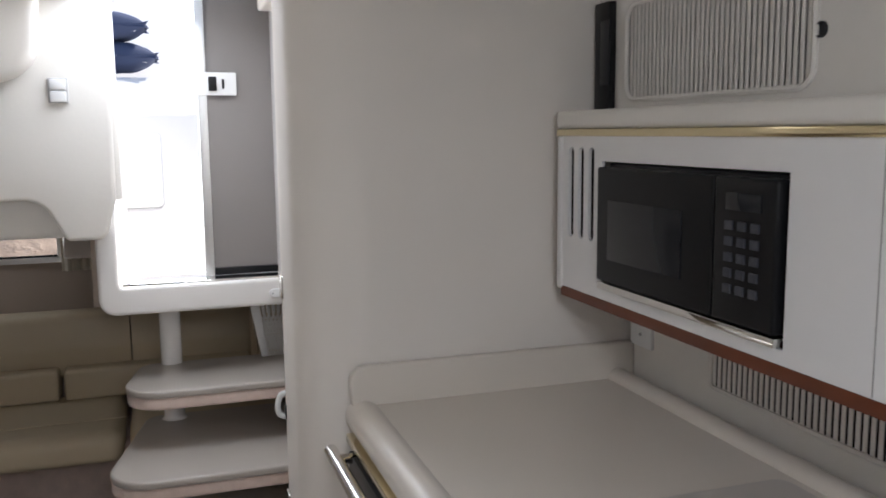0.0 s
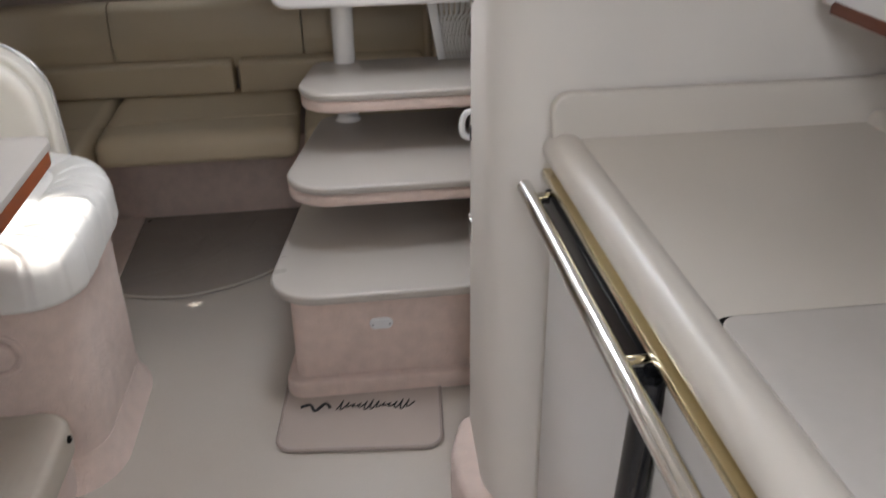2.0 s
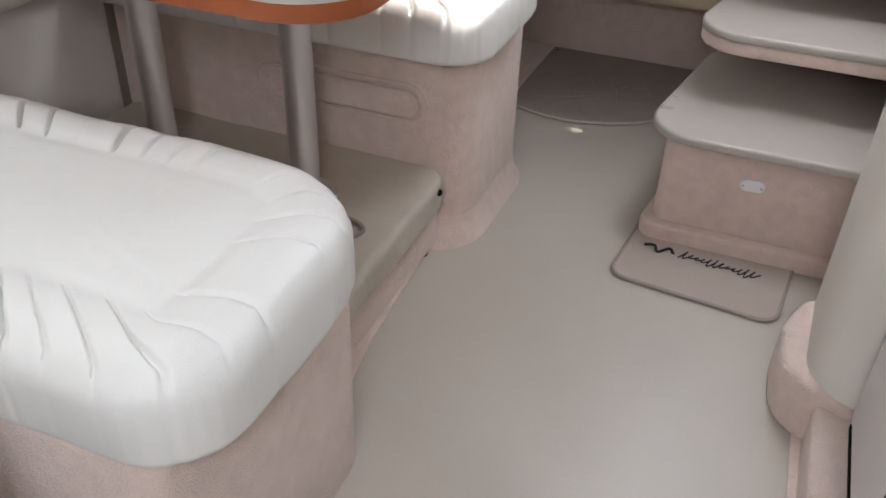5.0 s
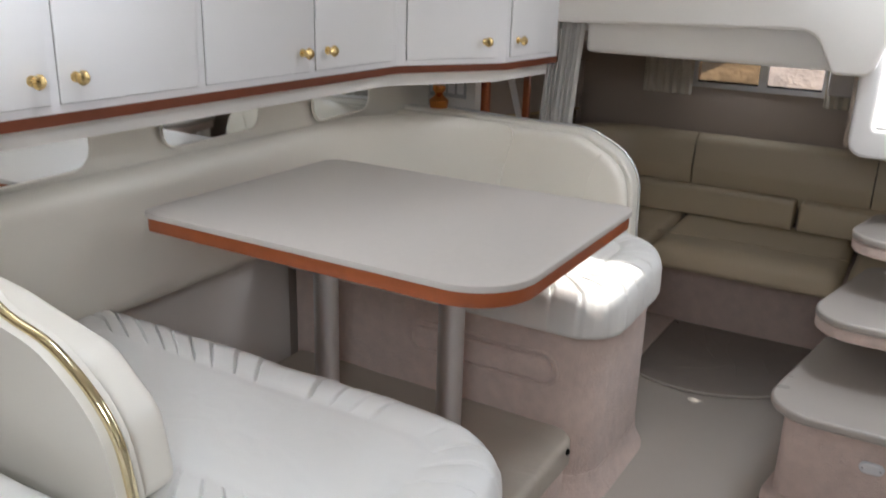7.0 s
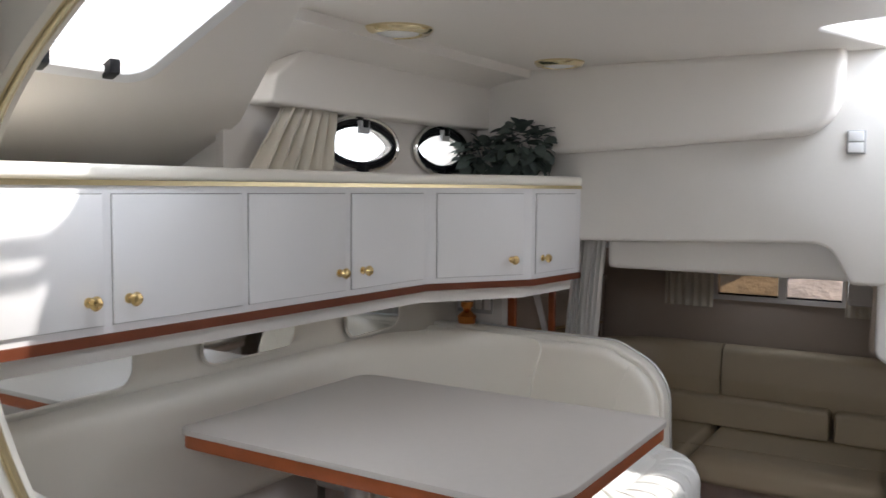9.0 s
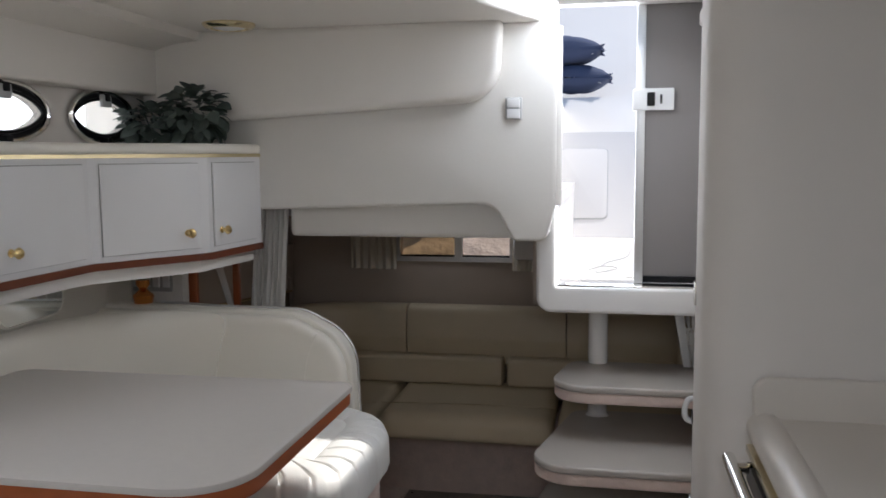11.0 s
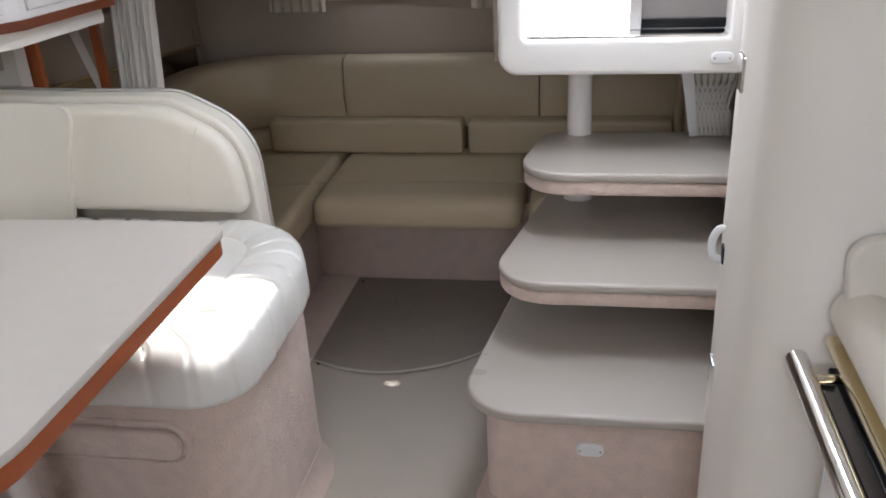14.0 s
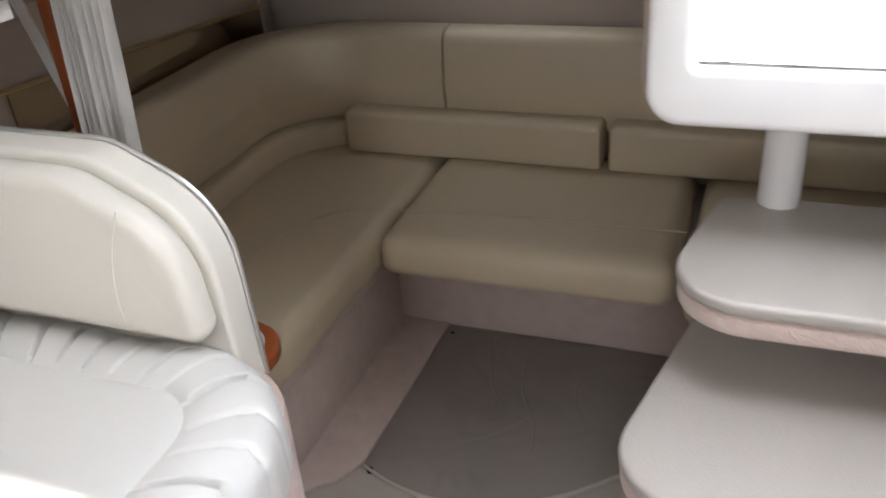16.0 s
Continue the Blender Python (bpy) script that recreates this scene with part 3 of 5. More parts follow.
def flare(height, out):
    """The carpet's coved foot round the free end of the bench."""
    bm = bmesh.new()
    rings = []
    for k in range(8):
        u = k / 7
        d = 0.002 + out * (1 - u) ** 2.2
        z = height * u if k else 0.0
        line = fillet([(-1.20, -0.20), (-1.20, -0.275 - d), (-0.685 + d, -0.275 - d, 0.13 + d), (-0.675 + d, 0.27 + d, 0.16 + d), (-1.20, 0.306 + d), (-1.20, 0.20)], 10)
        rings.append([bm.verts.new((x, y, z)) for x, y in line])
    n = len(rings[0])
    for a, b in zip(rings, rings[1:]):
        for i in range(n):
            bm.faces.new((a[i], a[(i + 1) % n], b[(i + 1) % n], b[i]))
    bm.faces.new(rings[0][::-1])
    bm.faces.new(rings[-1])
    return fix(bm)


aft_seat = thing("aft_dinette_bench", "carpeted dinette bench base with rounded end", "bench", at=(-1.1, 0.05, 0))
part("base", slab(fillet([(-1.7, -0.275), (-0.685, -0.275, 0.13), (-0.675, 0.27, 0.16), (-1.7, 0.34)], 10), "z", 0.0, 0.60, 0.01), "carpet", aft_seat)
part("skirt", flare(0.085, 0.027), "carpet", aft_seat, "carpet flared out at the foot")
lid = slab(rrect(-1.25, -0.80, 0.37, 0.44, 0.034, 8), "y", -0.290, -0.272, 0.008, 3)
part("welt", tube([(u, -0.277, v) for u, v in rrect(-1.263, -0.787, 0.357, 0.453, 0.047, 8)], 0.0065, 8, True), "carpet", aft_seat, "carpeted welt round the hatch panel")
part("recess_panel", lid, "carpet", aft_seat, "carpeted hatch panel with rounded ends")

aft_cushion = thing("bench_cushion", "white gathered vinyl cover over the aft bench cushion", "cushion", "bench cushions", (-1.1, 0, 0.6))
part("cover", pad(-1.66, -0.612, -0.385, 0.225, 0.560, 0.690, (0.03, 0.12, 0.22, 0.03), 0.05, 0.02, crown=0.006, wrinkle=0.006, puckers=0.017, seed=1.3), "vinyl", aft_cushion)

aft_back = thing("aft_seat_back", "cream moulded seat back with padded face and metal edge trim", "seat back", at=(-1.2, 0.25, 0.6))
back_out = fillet([(-1.70, 0.58), (-0.772, 0.58, 0.02), (-0.784, 0.890, 0.17), (-0.95, 0.975, 0.14), (-1.25, 0.978, 0.2), (-1.45, 0.985, 0.2), (-1.70, 0.985)], 14)
part("shell", slab(back_out, "y", 0.215, 0.275, 0.010, 3), "cream", aft_back)
pad_out = fillet([(-1.62, 0.718), (-0.782, 0.712, 0.03), (-0.798, 0.885, 0.145), (-0.955, 0.966, 0.13), (-1.25, 0.972, 0.2), (-1.62, 0.978)], 14)
part("padded_face", slab(pad_out, "y", 0.162, 0.216, 0.030, 7), "cream", aft_back)
part("seam", tube(smooth_path([(-0.872, 0.1625, 0.925), (-0.90, 0.1615, 0.86), (-0.915, 0.1615, 0.79), (-0.915, 0.1625, 0.742)], 5), 0.0016, 6), "cream", aft_back)
edge = [(p[0], p[1]) for p in back_out if p[0] > -1.47 and p[1] > 0.59]
part("edge_trim", tube([(x + 0.003, 0.270, z + 0.003) for x, z in edge], 0.0038, 8), "alu", aft_back, "thin bright edge trim")

fore_seat = thing("fore_dinette_bench", "carpeted forward dinette bench base", "bench", at=(-1.1, -1.3, 0))
part("base", slab(fillet([(-1.7, -1.54), (-0.60, -1.54, 0.05), (-0.60, -1.0, 0.12), (-0.70, -0.93, 0.05), (-1.7, -0.93)], 8), "z", 0.0, 0.56, 0.01), "carpet", fore_seat)
fore_cushion = thing("bench_cushion", "white gathered vinyl cover over the forward bench cushion", "cushion", "bench cushions", (-1.1, -1.3, 0.56))
part("cover", pad(-1.66, -0.520, -1.545, -1.005, 0.52, 0.662, (0.03, 0.12, 0.20, 0.05), 0.055, 0.02, crown=0.004, wrinkle=0.006, puckers=0.009, seed=7.7), "vinyl", fore_cushion)
fore_back = thing("fore_seat_back", "cream padded forward seat back against the partition", "seat back", at=(-1.3, -1.5, 0.66))
fb = fillet([(-1.70, 0.665), (-0.93, 0.665, 0.03), (-0.955, 0.80, 0.08), (-1.05, 0.885, 0.1), (-1.25, 0.93, 0.1), (-1.70, 0.99)], 8)
part("padded_face", slab(fb, "y", -1.543, -1.46, 0.03, 5), "cream", fore_back)

# hull side lining behind the dinette: the lower part sweeps round into the aft seat back


def lining(prof, ys, bend, name, label):
    bm = bmesh.new()
    rows = []
    line = smooth_path([(x, 0, z) for x, z in prof], 4)
    for y in ys:
        rows.append([bm.verts.new((p.x + 0.03 + bend(y), y, p.z)) for p in line])
    for a, b in zip(rows, rows[1:]):
        for i in range(len(a) - 1):
            bm.faces.new((a[i], a[i + 1], b[i + 1], b[i]))
    bmesh.ops.recalc_face_normals(bm, faces=bm.faces)
    bmesh.ops.solidify(bm, geom=bm.faces[:], thickness=-0.02)
    setting(name, bm, "cream", label, "wall")


def sweep_in(y):
    t = max(0.0, min(1.0, (y + 0.16) / 0.33))
    return 0.44 * (1 - math.sqrt(max(0.0, 1 - t * t))) + (0.02 * t)


setting("wall_dinette_lower", box(-1.739, -1.728, -1.545, -0.275, 0.0, 0.70), "panel", "pale cloth panel below the dinette side lining", "wall", False)
lining([(-1.76, 0.668), (-1.72, 0.655), (-1.685, 0.648), (-1.664, 0.66), (-1.655, 0.72), (-1.63, 0.86), (-1.608, 0.935), (-1.613, 0.962), (-1.635, 0.972)], [-1.545, -1.2, -0.8, -0.5, -0.3, -0.16, -0.08, -0.02, 0.04, 0.08, 0.11, 0.125, 0.140, 0.150, 0.158, 0.163, 0.1665, 0.168], sweep_in, "wall_dinette_side", "cream moulded side lining sweeping into the aft seat back")
lining([(-1.64, 0.965), (-1.64, 1.05), (-1.64, 1.16)], [-1.545, -1.0, -0.4, 0.0, 0.37], lambda y: 0.0, "wall_dinette_side_upper", "cream side lining above the dinette back")
cap = [(-1.60 + sweep_in(y), y) for y in (-0.16, -0.08, -0.02, 0.04, 0.08, 0.11, 0.135, 0.155, 0.168)]
setting("shelf_dinette", slab([(-1.72, -0.16)] + cap + [(-1.30, 0.213), (-1.42, 0.30), (-1.42, 0.37), (-1.72, 0.37)], "z", 0.940, 0.966), "cream", "cream ledge behind the dinette corner", "shelf")


def pocket_mirror(y0, y1, z0, z1, x):
    p = thing("pocket_mirror", "long oval mirror let into the side lining", "mirror", "side pocket mirrors", (x, (y0 + y1) / 2, z0))
    out = fillet([(y0, z0, 0.05), (y1, z0 + 0.005, 0.10), (y1, z1, 0.025), (y0, z1, 0.012)], 12)
    part("glass", slab(out, "x", x, x + 0.006), "mirror", p)
    part("rim", tube([(x + 0.005, u, v) for u, v in out], 0.0045, 8, True), "cream", p)


pocket_mirror(-1.50, -1.06, 1.0, 1.10, -1.606)
pocket_mirror(-0.86, -0.52, 1.01, 1.10, -1.606)
pocket_mirror(-0.30, -0.02, 1.0, 1.09, -1.60)

# ---- wall cabinets over the dinette ----
FACE = [(-1.392, -1.545), (-1.345, -0.24), (-1.155, 0.055), (-1.125, 0.36)]


def face_run(z0, z1, push=0.0, back=-1.74):
    pts = []
    for i, (x, y) in enumerate(FACE):
        pts.append((x + push, y))
    pts += [(back, 0.36), (back, -1.545)]
    return slab(pts, "z", z0, z1)


cab = thing("wall_cabinet", "white laminate wall cabinets with brass knobs", "cabinet", at=(-1.45, -0.6, 1.15))
part("body", face_run(1.178, 1.456), "laminate", cab, smooth=False)
part("bottom_moulding", face_run(1.120, 1.158, -0.03), "liner", cab, "white moulding below the red strip")
part("mahogany_strip", face_run(1.158, 1.178, 0.006), "mahogany", cab, "narrow mahogany strip")
part("gold_strip", face_run(1.456, 1.466, 0.004), "goldstrip", cab, "bright gold strip")


def on_face(i, s):
    (xa, ya), (xb, yb) = FACE[i], FACE[i + 1]
    d = Vector((xb - xa, yb - ya, 0))
    L = d.length
    d.normalize()
    nrm = Vector((d.y, -d.x, 0))
    return Vector((xa, ya, 0)) + d * s, d, nrm, L


def cabinet_door(i, s0, s1, knob_s):
    p0, d, nrm, L = on_face(i, s0)
    m = Matrix(((d.x, nrm.x, 0, p0.x), (d.y, nrm.y, 0, p0.y), (0, 0, 1, 0), (0, 0, 0, 1)))
    part("door_gap", box(-0.0014, s1 - s0 + 0.0014, 0.0005, 0.0015, 1.1936, 1.4412, m=m), "gapline", cab)
    dr = part("door", box(0, s1 - s0, 0.001, 0.006, 1.195, 1.439, 0.0015, 2, m), "laminate", cab)
    k, _, _, _ = on_face(i, knob_s)
    part("knob", lathe([(0.010, 0.0), (0.010, 0.003), (0.005, 0.006), (0.005, 0.012), (0.012, 0.017), (0.014, 0.023), (0.010, 0.029), (0.003, 0.031)], k + nrm * 0.006 + Vector((0, 0, 1.241)), nrm, 18), "brass", dr, "round brass knob")


cabinet_door(0, 0.02, 0.246, 0.214)
cabinet_door(0, 0.268, 0.590, 0.300)
cabinet_door(0, 0.612, 0.938, 0.912)
cabinet_door(0, 0.964, 1.280, 1.004)
cabinet_door(1, 0.030, 0.318, 0.278)
cabinet_door(2, 0.022, 0.268, 0.056)

# shelf above the cabinets


def almond(yc, w, h=0.054, zc=1.578):
    n = 14
    up = [(yc + w * math.cos(math.pi * k / n), zc + h * math.sin(math.pi * k / n) ** 1.45) for k in range(n + 1)]
    return up + [(u, 2 * zc - v) for u, v in up[-2:0:-1]]


shelf = slab([(-1.385, -1.545), (-1.338, -0.24), (-1.148, 0.052), (-1.118, 0.36), (-1.74, 0.42), (-1.74, -1.545)], "z", 1.466, 1.496, 0.012, 4)
setting("shelf_port", shelf, "cream", "cream padded shelf top above the cabinets", "shelf")
setting("wall_port_upper", slab([(-0.86, 1.49), (0.48, 1.49), (0.48, 1.86), (-0.86, 1.86)], "x", -1.545, -1.52, holes=[
    almond(-0.34, 0.165), almond(0.10, 0.15)]), "panel", "white cabin side with two oval portholes", "wall", False)

setting("wall_port_return", box(-1.74, -1.547, -0.835, -0.795, 1.497, 1.68), "headliner", "cream return where the side headliner ends", "wall", False)


def porthole(yc, w):
    p = thing("porthole", "oval porthole with black gasket and open steel frame", "window", "port side portholes", (-1.52, yc, 1.575))
    eye = almond(yc, w)
    ov = [(yc + (w + 0.012) * math.cos(t), 1.578 + 0.078 * math.sin(t)) for t in (2 * math.pi * k / 40 for k in range(40))]
    part("frame", slab(ov, "x", -1.5185, -1.508, holes=[eye]), "black", p, "black rubber gasket", smooth=False)
    part("lip", tube([(-1.508, u, v) for u, v in eye], 0.005, 8, True), "black", p)
    part("ring", tube([(-1.508, u, v) for u, v in ov], 0.008, 8, True), "chrome", p)
    pane = part("pane", slab(eye, "x", -1.534, -1.530), "glass", p)
    pane.visible_shadow = False
    for dz in (-0.07, 0.062):
        part("dog", box(-1.508, -1.488, yc - 0.012, yc + 0.012, 1.575 + dz - 0.012, 1.575 + dz + 0.012, 0.004), "black", p)
    part("hinge", box(-1.507, -1.492, yc - 0.022, yc + 0.022, 1.608, 1.645, 0.004), "grey", p)


porthole(-0.34, 0.165)
porthole(0.10, 0.15)
val = slab(fillet([(-0.785, 1.655, 0.012), (0.47, 1.655), (0.47, 1.80), (-0.655, 1.80, 0.06), (-0.765, 1.725, 0.04)], 8), "x", -1.535, -1.44, 0.010, 3)
setting("trim_valance", val, "headliner", "padded cream valance over the portholes", "trim")
cur = thing("porthole_curtain", "gathered cream curtain beside the portholes", "curtain", at=(-1.48, -0.6, 1.5))
part("cloth", pleats(((-1.48, -0.69, 1.66), (-1.48, -0.50, 1.66)), ((-1.47, -0.83, 1.49), (-1.49, -0.50, 1.50)), 6, 0.018, 10), "curtain", cur)

# ---- galley ----
CF, CW, CT = 0.25, 0.80, 0.975
counter = thing("galley_counter", "cream solid-surface galley counter with rounded raised edge", "counter", at=(0.5, -1.4, 0.93))
part("worktop", slab(rrect(CF + 0.03, CW + 0.05, -2.45, PANEL_Y - 0.004, 0.01), "z", 0.93, CT), "counter", counter)
part("rounded_edge", tube([(CF + 0.032, y, CT - 0.022) for y in (-2.45, -1.8, -1.2, PANEL_Y - 0.004)], 0.032, 20), "counter", counter)
part("splash_end", slab(fillet([(CF + 0.012, CT - 0.02), (CW + 0.05, CT - 0.02), (CW + 0.05, 1.05, 0.01), (CF + 0.005, 1.05, 0.03)], 6), "y", PANEL_Y - 0.022, PANEL_Y - 0.003, 0.006, 3), "counter", counter)
part("splash_side", tube([(CW + 0.01, y, CT + 0.002) for y in (-2.45, -1.5, PANEL_Y - 0.004)], 0.02, 12), "counter", counter)
part("gold_strip", box(CF + 0.000, CF + 0.024, -2.45, PANEL_Y - 0.004, 0.906, 0.921, 0.003), "goldstrip", counter, "thin gold strip under the edge")
lidc = thing("stove_cover", "flush pale cover over the galley stove", "cover", at=(0.5, -1.5, CT))
part("lid", slab(rrect(CF + 0.052, CW - 0.03, -2.1, -1.20, 0.02), "z", CT + 0.001, CT + 0.005, 0.0015), "table", lidc)
part("gap", slab(rrect(CF + 0.047, CW - 0.025, -2.105, -1.195, 0.02), "z", CT + 0.0004, CT + 0.0012), "slot", lidc)

unit = thing("galley_cabinet", "white galley base cabinet with flush doors", "cabinet", at=(0.5, -1.4, 0.1))
part("body", box(CF + 0.022, CW + 0.05, -2.45, PANEL_Y - 0.006, 0.11, 0.93), "laminate", unit, smooth=False)
part("door_gap", box(CF + 0.0195, CF + 0.023, -1.145, -0.660, 0.150, 0.862), "slot", unit)
part("door", box(CF + 0.012, CF + 0.021, -1.14, -0.672, 0.160, 0.857, 0.003), "laminate", unit)
part("door_gap", box(CF + 0.0195, CF + 0.023, -2.05, -1.185, 0.155, 0.90), "gapline", unit)
part("door", box(CF + 0.010, CF + 0.021, -2.045, -1.19, 0.160, 0.895, 0.003), "laminate", unit)
part("knob", lathe([(0.010, 0.0), (0.010, 0.003), (0.005, 0.006), (0.005, 0.012), (0.012, 0.017), (0.014, 0.023), (0.010, 0.029), (0.003, 0.031)], (CF + 0.010, -1.27, 0.60), (-1, 0, 0), 18), "brass", unit, "round brass knob")
part("vent_slot", box(CF + 0.016, CF + 0.022, -1.325, -0.67, 0.125, 0.137, 0.001), "slot", unit)
part("black_rail", box(CF - 0.002, CF + 0.021, -1.165, -0.675, 0.862, 0.898, 0.003), "black", unit, "black recessed finger rail")
setting("baseboard_galley", box(CF - 0.045, CF + 0.045, -2.45, PANEL_Y + 0.03, 0.0, 0.112, 0.018, 3), "carpet", "pinkish carpeted kick board under the galley", "baseboard")

rail = thing("grab_rail", "polished chrome grab rail on the counter front", "rail", at=(CF - 0.03, -1.0, 0.88))
part("bar", tube([(CF - 0.030, y, 0.893) for y in (-0.652, -0.66, -1.2, -2.2)], 0.013, 16), "chrome", rail)
for y in (-0.70, -1.15, -1.75):
    part("bracket", lathe([(0.012, 0.0), (0.010, 0.004), (0.010, 0.05), (0.015, 0.056)], (CF - 0.03, y, 0.893), (1, 0, 0), 16), "chrome", rail)
strut = thing("door_handle_bar", "black enamel upright bar between the galley doors", "handle", at=(CF, -1.2, 0.5))
part("bar", tube([(CF + 0.005, -1.165, 0.885), (CF + 0.004, -1.13, 0.55), (CF + 0.004, -1.10, 0.14)], 0.019, 14), "blackmetal", strut)
part("pivot", lathe([(0.016, 0), (0.016, 0.03), (0.008, 0.036)], (CF + 0.03, -1.16, 0.865), (-1, 0, 0), 16), "chrome", strut)

# upper galley: microwave housing
MX = 0.66
hou = thing("microwave_cabinet", "white laminate wall cabinet housing a microwave", "cabinet", at=(MX, -1.3, 1.18))
END = PANEL_Y - 0.050
slots = [rrect(yy - 0.010, yy + 0.010, 1.282, 1.447, 0.010, 4) for yy in (-0.745, -0.783, -0.821)]
hole = [(-1.318, 1.205), (-0.858, 1.205), (-0.858, 1.424), (-1.318, 1.424)]
part("face", slab([(-2.30, 1.186), (END - 0.02, 1.186), (END - 0.02, 1.466), (-2.30, 1.466)], "x", MX, MX + 0.006, holes=[hole, *slots]), "laminate", hou, smooth=False)
# black sheet painting the dark of the hollow seen through the slots
part("slot_shade", box(MX + 0.0062, MX + 0.012, -0.85, -0.70, 1.26, 1.46), "slot", hou)
part("top", box(MX + 0.012, 0.86, -2.3, END, 1.456, 1.466), "laminate", hou)
part("bottom", box(MX + 0.0, 0.86, -2.3, END - 0.014, 1.166, 1.186, 0.003), "mahogany", hou, "reddish wooden bottom strip")
part("corner_post", box(MX - 0.002, MX + 0.02, END - 0.022, END, 1.180, 1.466, 0.005, 3), "laminate", hou)
part("end_filler", box(MX + 0.022, 0.86, END - 0.002, PANEL_Y - 0.003, 1.17, 1.512), "panel", hou, "pale filler beside the end panel")
part("gold_strip", box(MX - 0.004, MX + 0.01, -2.3, END, 1.466, 1.479, 0.003), "goldstrip", hou, "dull gold strip")
part("panel_joint", box(MX - 0.0006, MX + 0.001, -1.460, -1.4585, 1.188, 1.464), "gapline", hou)
part("shelf_lip", box(MX - 0.006, 0.86, -2.3, END, 1.479, 1.512, 0.012, 4), "liner", hou)

mw = thing("microwave", "black built-in microwave with keypad", "microwave", at=(MX, -1.09, 1.21))
part("body", box(MX + 0.012, MX + 0.15, -1.314, -0.862, 1.208, 1.421, 0.004), "black", mw)
part("door", box(MX - 0.012, MX + 0.012, -1.185, -0.864, 1.222, 1.415, 0.005, 3), "black", mw)
part("window", box(MX - 0.0145, MX - 0.011, -1.115, -0.905, 1.262, 1.362, 0.001), "screen", mw, "dark glass window")
part("control_panel", box(MX - 0.012, MX + 0.012, -1.312, -1.188, 1.222, 1.415, 0.005, 3), "black", mw)
part("display", box(MX - 0.0145, MX - 0.011, -1.285, -1.215, 1.372, 1.395, 0.001), "screen", mw)
for r in range(5):
    for c in range(3):
        yy, zz = -1.222 - c * 0.026, 1.352 - r * 0.021
        part("key", box(MX - 0.0145, MX - 0.011, yy - 0.008, yy + 0.008, zz - 0.006, zz + 0.006, 0.0008), "key", mw)
part("trim_strip", box(MX - 0.010, MX + 0.01, -1.312, -0.864, 1.207, 1.219, 0.002), "chrome", mw, "bright metal lower strip")


def grille(name, label, x, y0, y1, z0, z1, R, pitch, lean=0.0):
    g = thing(name, label, "grille", at=(x, (y0 + y1) / 2, z0))
    # near-black sheet close behind the slats paints the shade between them
    part("shade_backing", slab(rrect(y0, y1, z0, z1, R), "x", x + 0.004, x + 0.008), "slot", g)
    ring = rrect(y0, y1, z0, z1, R)
    part("frame", tube([(x + 0.002, u, v) for u, v in ring], 0.005, 6, True), "liner", g)
    yy = y0 + pitch
    while yy < y1 - pitch * 0.4:
        e = min(yy - y0, y1 - yy)
        rr = max(R) if isinstance(R, (tuple, list)) else R
        cut = rr - math.sqrt(max(0, rr * rr - (rr - e) ** 2)) if e < rr else 0
        part("slat", box(x + 0.0026, x + 0.0042, yy - pitch * 0.30, yy + pitch * 0.30, z0 + cut, z1 - cut), "liner", g, smooth=False)
        yy += pitch


grille("side_vent", "slatted cream vent above the counter", CW + 0.042, -2.0, -0.925, 1.028, 1.108, 0.012, 0.0135)
grille("speaker_panel", "slatted cream locker front with rounded corners", 0.766, -1.227, -0.75, 1.53, 1.70, 0.03, 0.0125)
setting("wall_galley_upper", box(0.770, 0.862, -2.3, PANEL_Y - 0.004, 1.514, 1.852), "liner", "cream upper galley side", "wall", False)
rd = thing("stereo", "narrow black stereo unit beside the locker", "stereo", at=(0.76, -0.69, 1.52))
fl = thing("locker_latch", "dark oval finger latch of the locker front", "latch")
part("ring", lathe([(0.011, 0.0), (0.011, 0.003), (0.009, 0.005), (0.008, 0.001), (0.0, 0.001)], (0.7695, -1.236, 1.603), (-1, 0, 0), 20), "blackmetal", fl)
part("body", box(0.755, 0.771, -0.706, -0.650, 1.514, 1.715, 0.004), "black", rd)
part("display", box(0.7535, 0.757, -0.712, -0.674, 1.56, 1.68, 0.001), "screen", rd)
ol = thing("wall_outlet", "white outlet plate with a dark switch above the counter", "outlet", at=(CW + 0.04, -0.72, 1.05))
part("plate", box(CW + 0.042, CW + 0.052, -0.733, -0.658, 1.045, 1.135, 0.003), "white", ol)
part("button", box(CW + 0.037, CW + 0.043, -0.702, -0.690, 1.096, 1.108, 0.002), "black", ol)
part("screw", box(CW + 0.039, CW + 0.043, -0.699, -0.693, 1.068, 1.074, 0.001), "grey", ol)
setting("wall_galley_lower", box(CW + 0.05, 0.862, -2.45, PANEL_Y - 0.004, 0.93, 1.18), "liner", "cream wall above the counter", "wall", False)

# ---- mid cabin settee ----
settee = thing("corner_settee", "carpet-based corner settee with a curving taupe back", "settee", at=(-1.0, 1.4, 0))
for a in ((-1.75, 0.40, 1.25, 1.66), (-1.75, -1.0, 0.46, 1.25)):
    part("base", box(*a, 0.0, 0.316, 0.01), "carpet", settee)
part("toe_ledge", box(-1.02, -0.975, 0.56, 1.25, 0.245, 0.312, 0.018, 3), "carpet", settee)
s1 = thing("settee_cushion", "taupe vinyl settee seat cushion with rolled front", "cushion", "aft settee cushions", (-0.5, 1.3, 0.3))
part("cover", pad(-0.930, -0.225, 0.995, 1.56, 0.312, 0.425, 0.04, 0.05, 0.03, wrinkle=0.004, seed=2.0), "taupe", s1)
s2 = thing("settee_cushion", "taupe vinyl corner seat cushion along the hull", "cushion", "aft settee cushions", (-1.2, 1.0, 0.3))
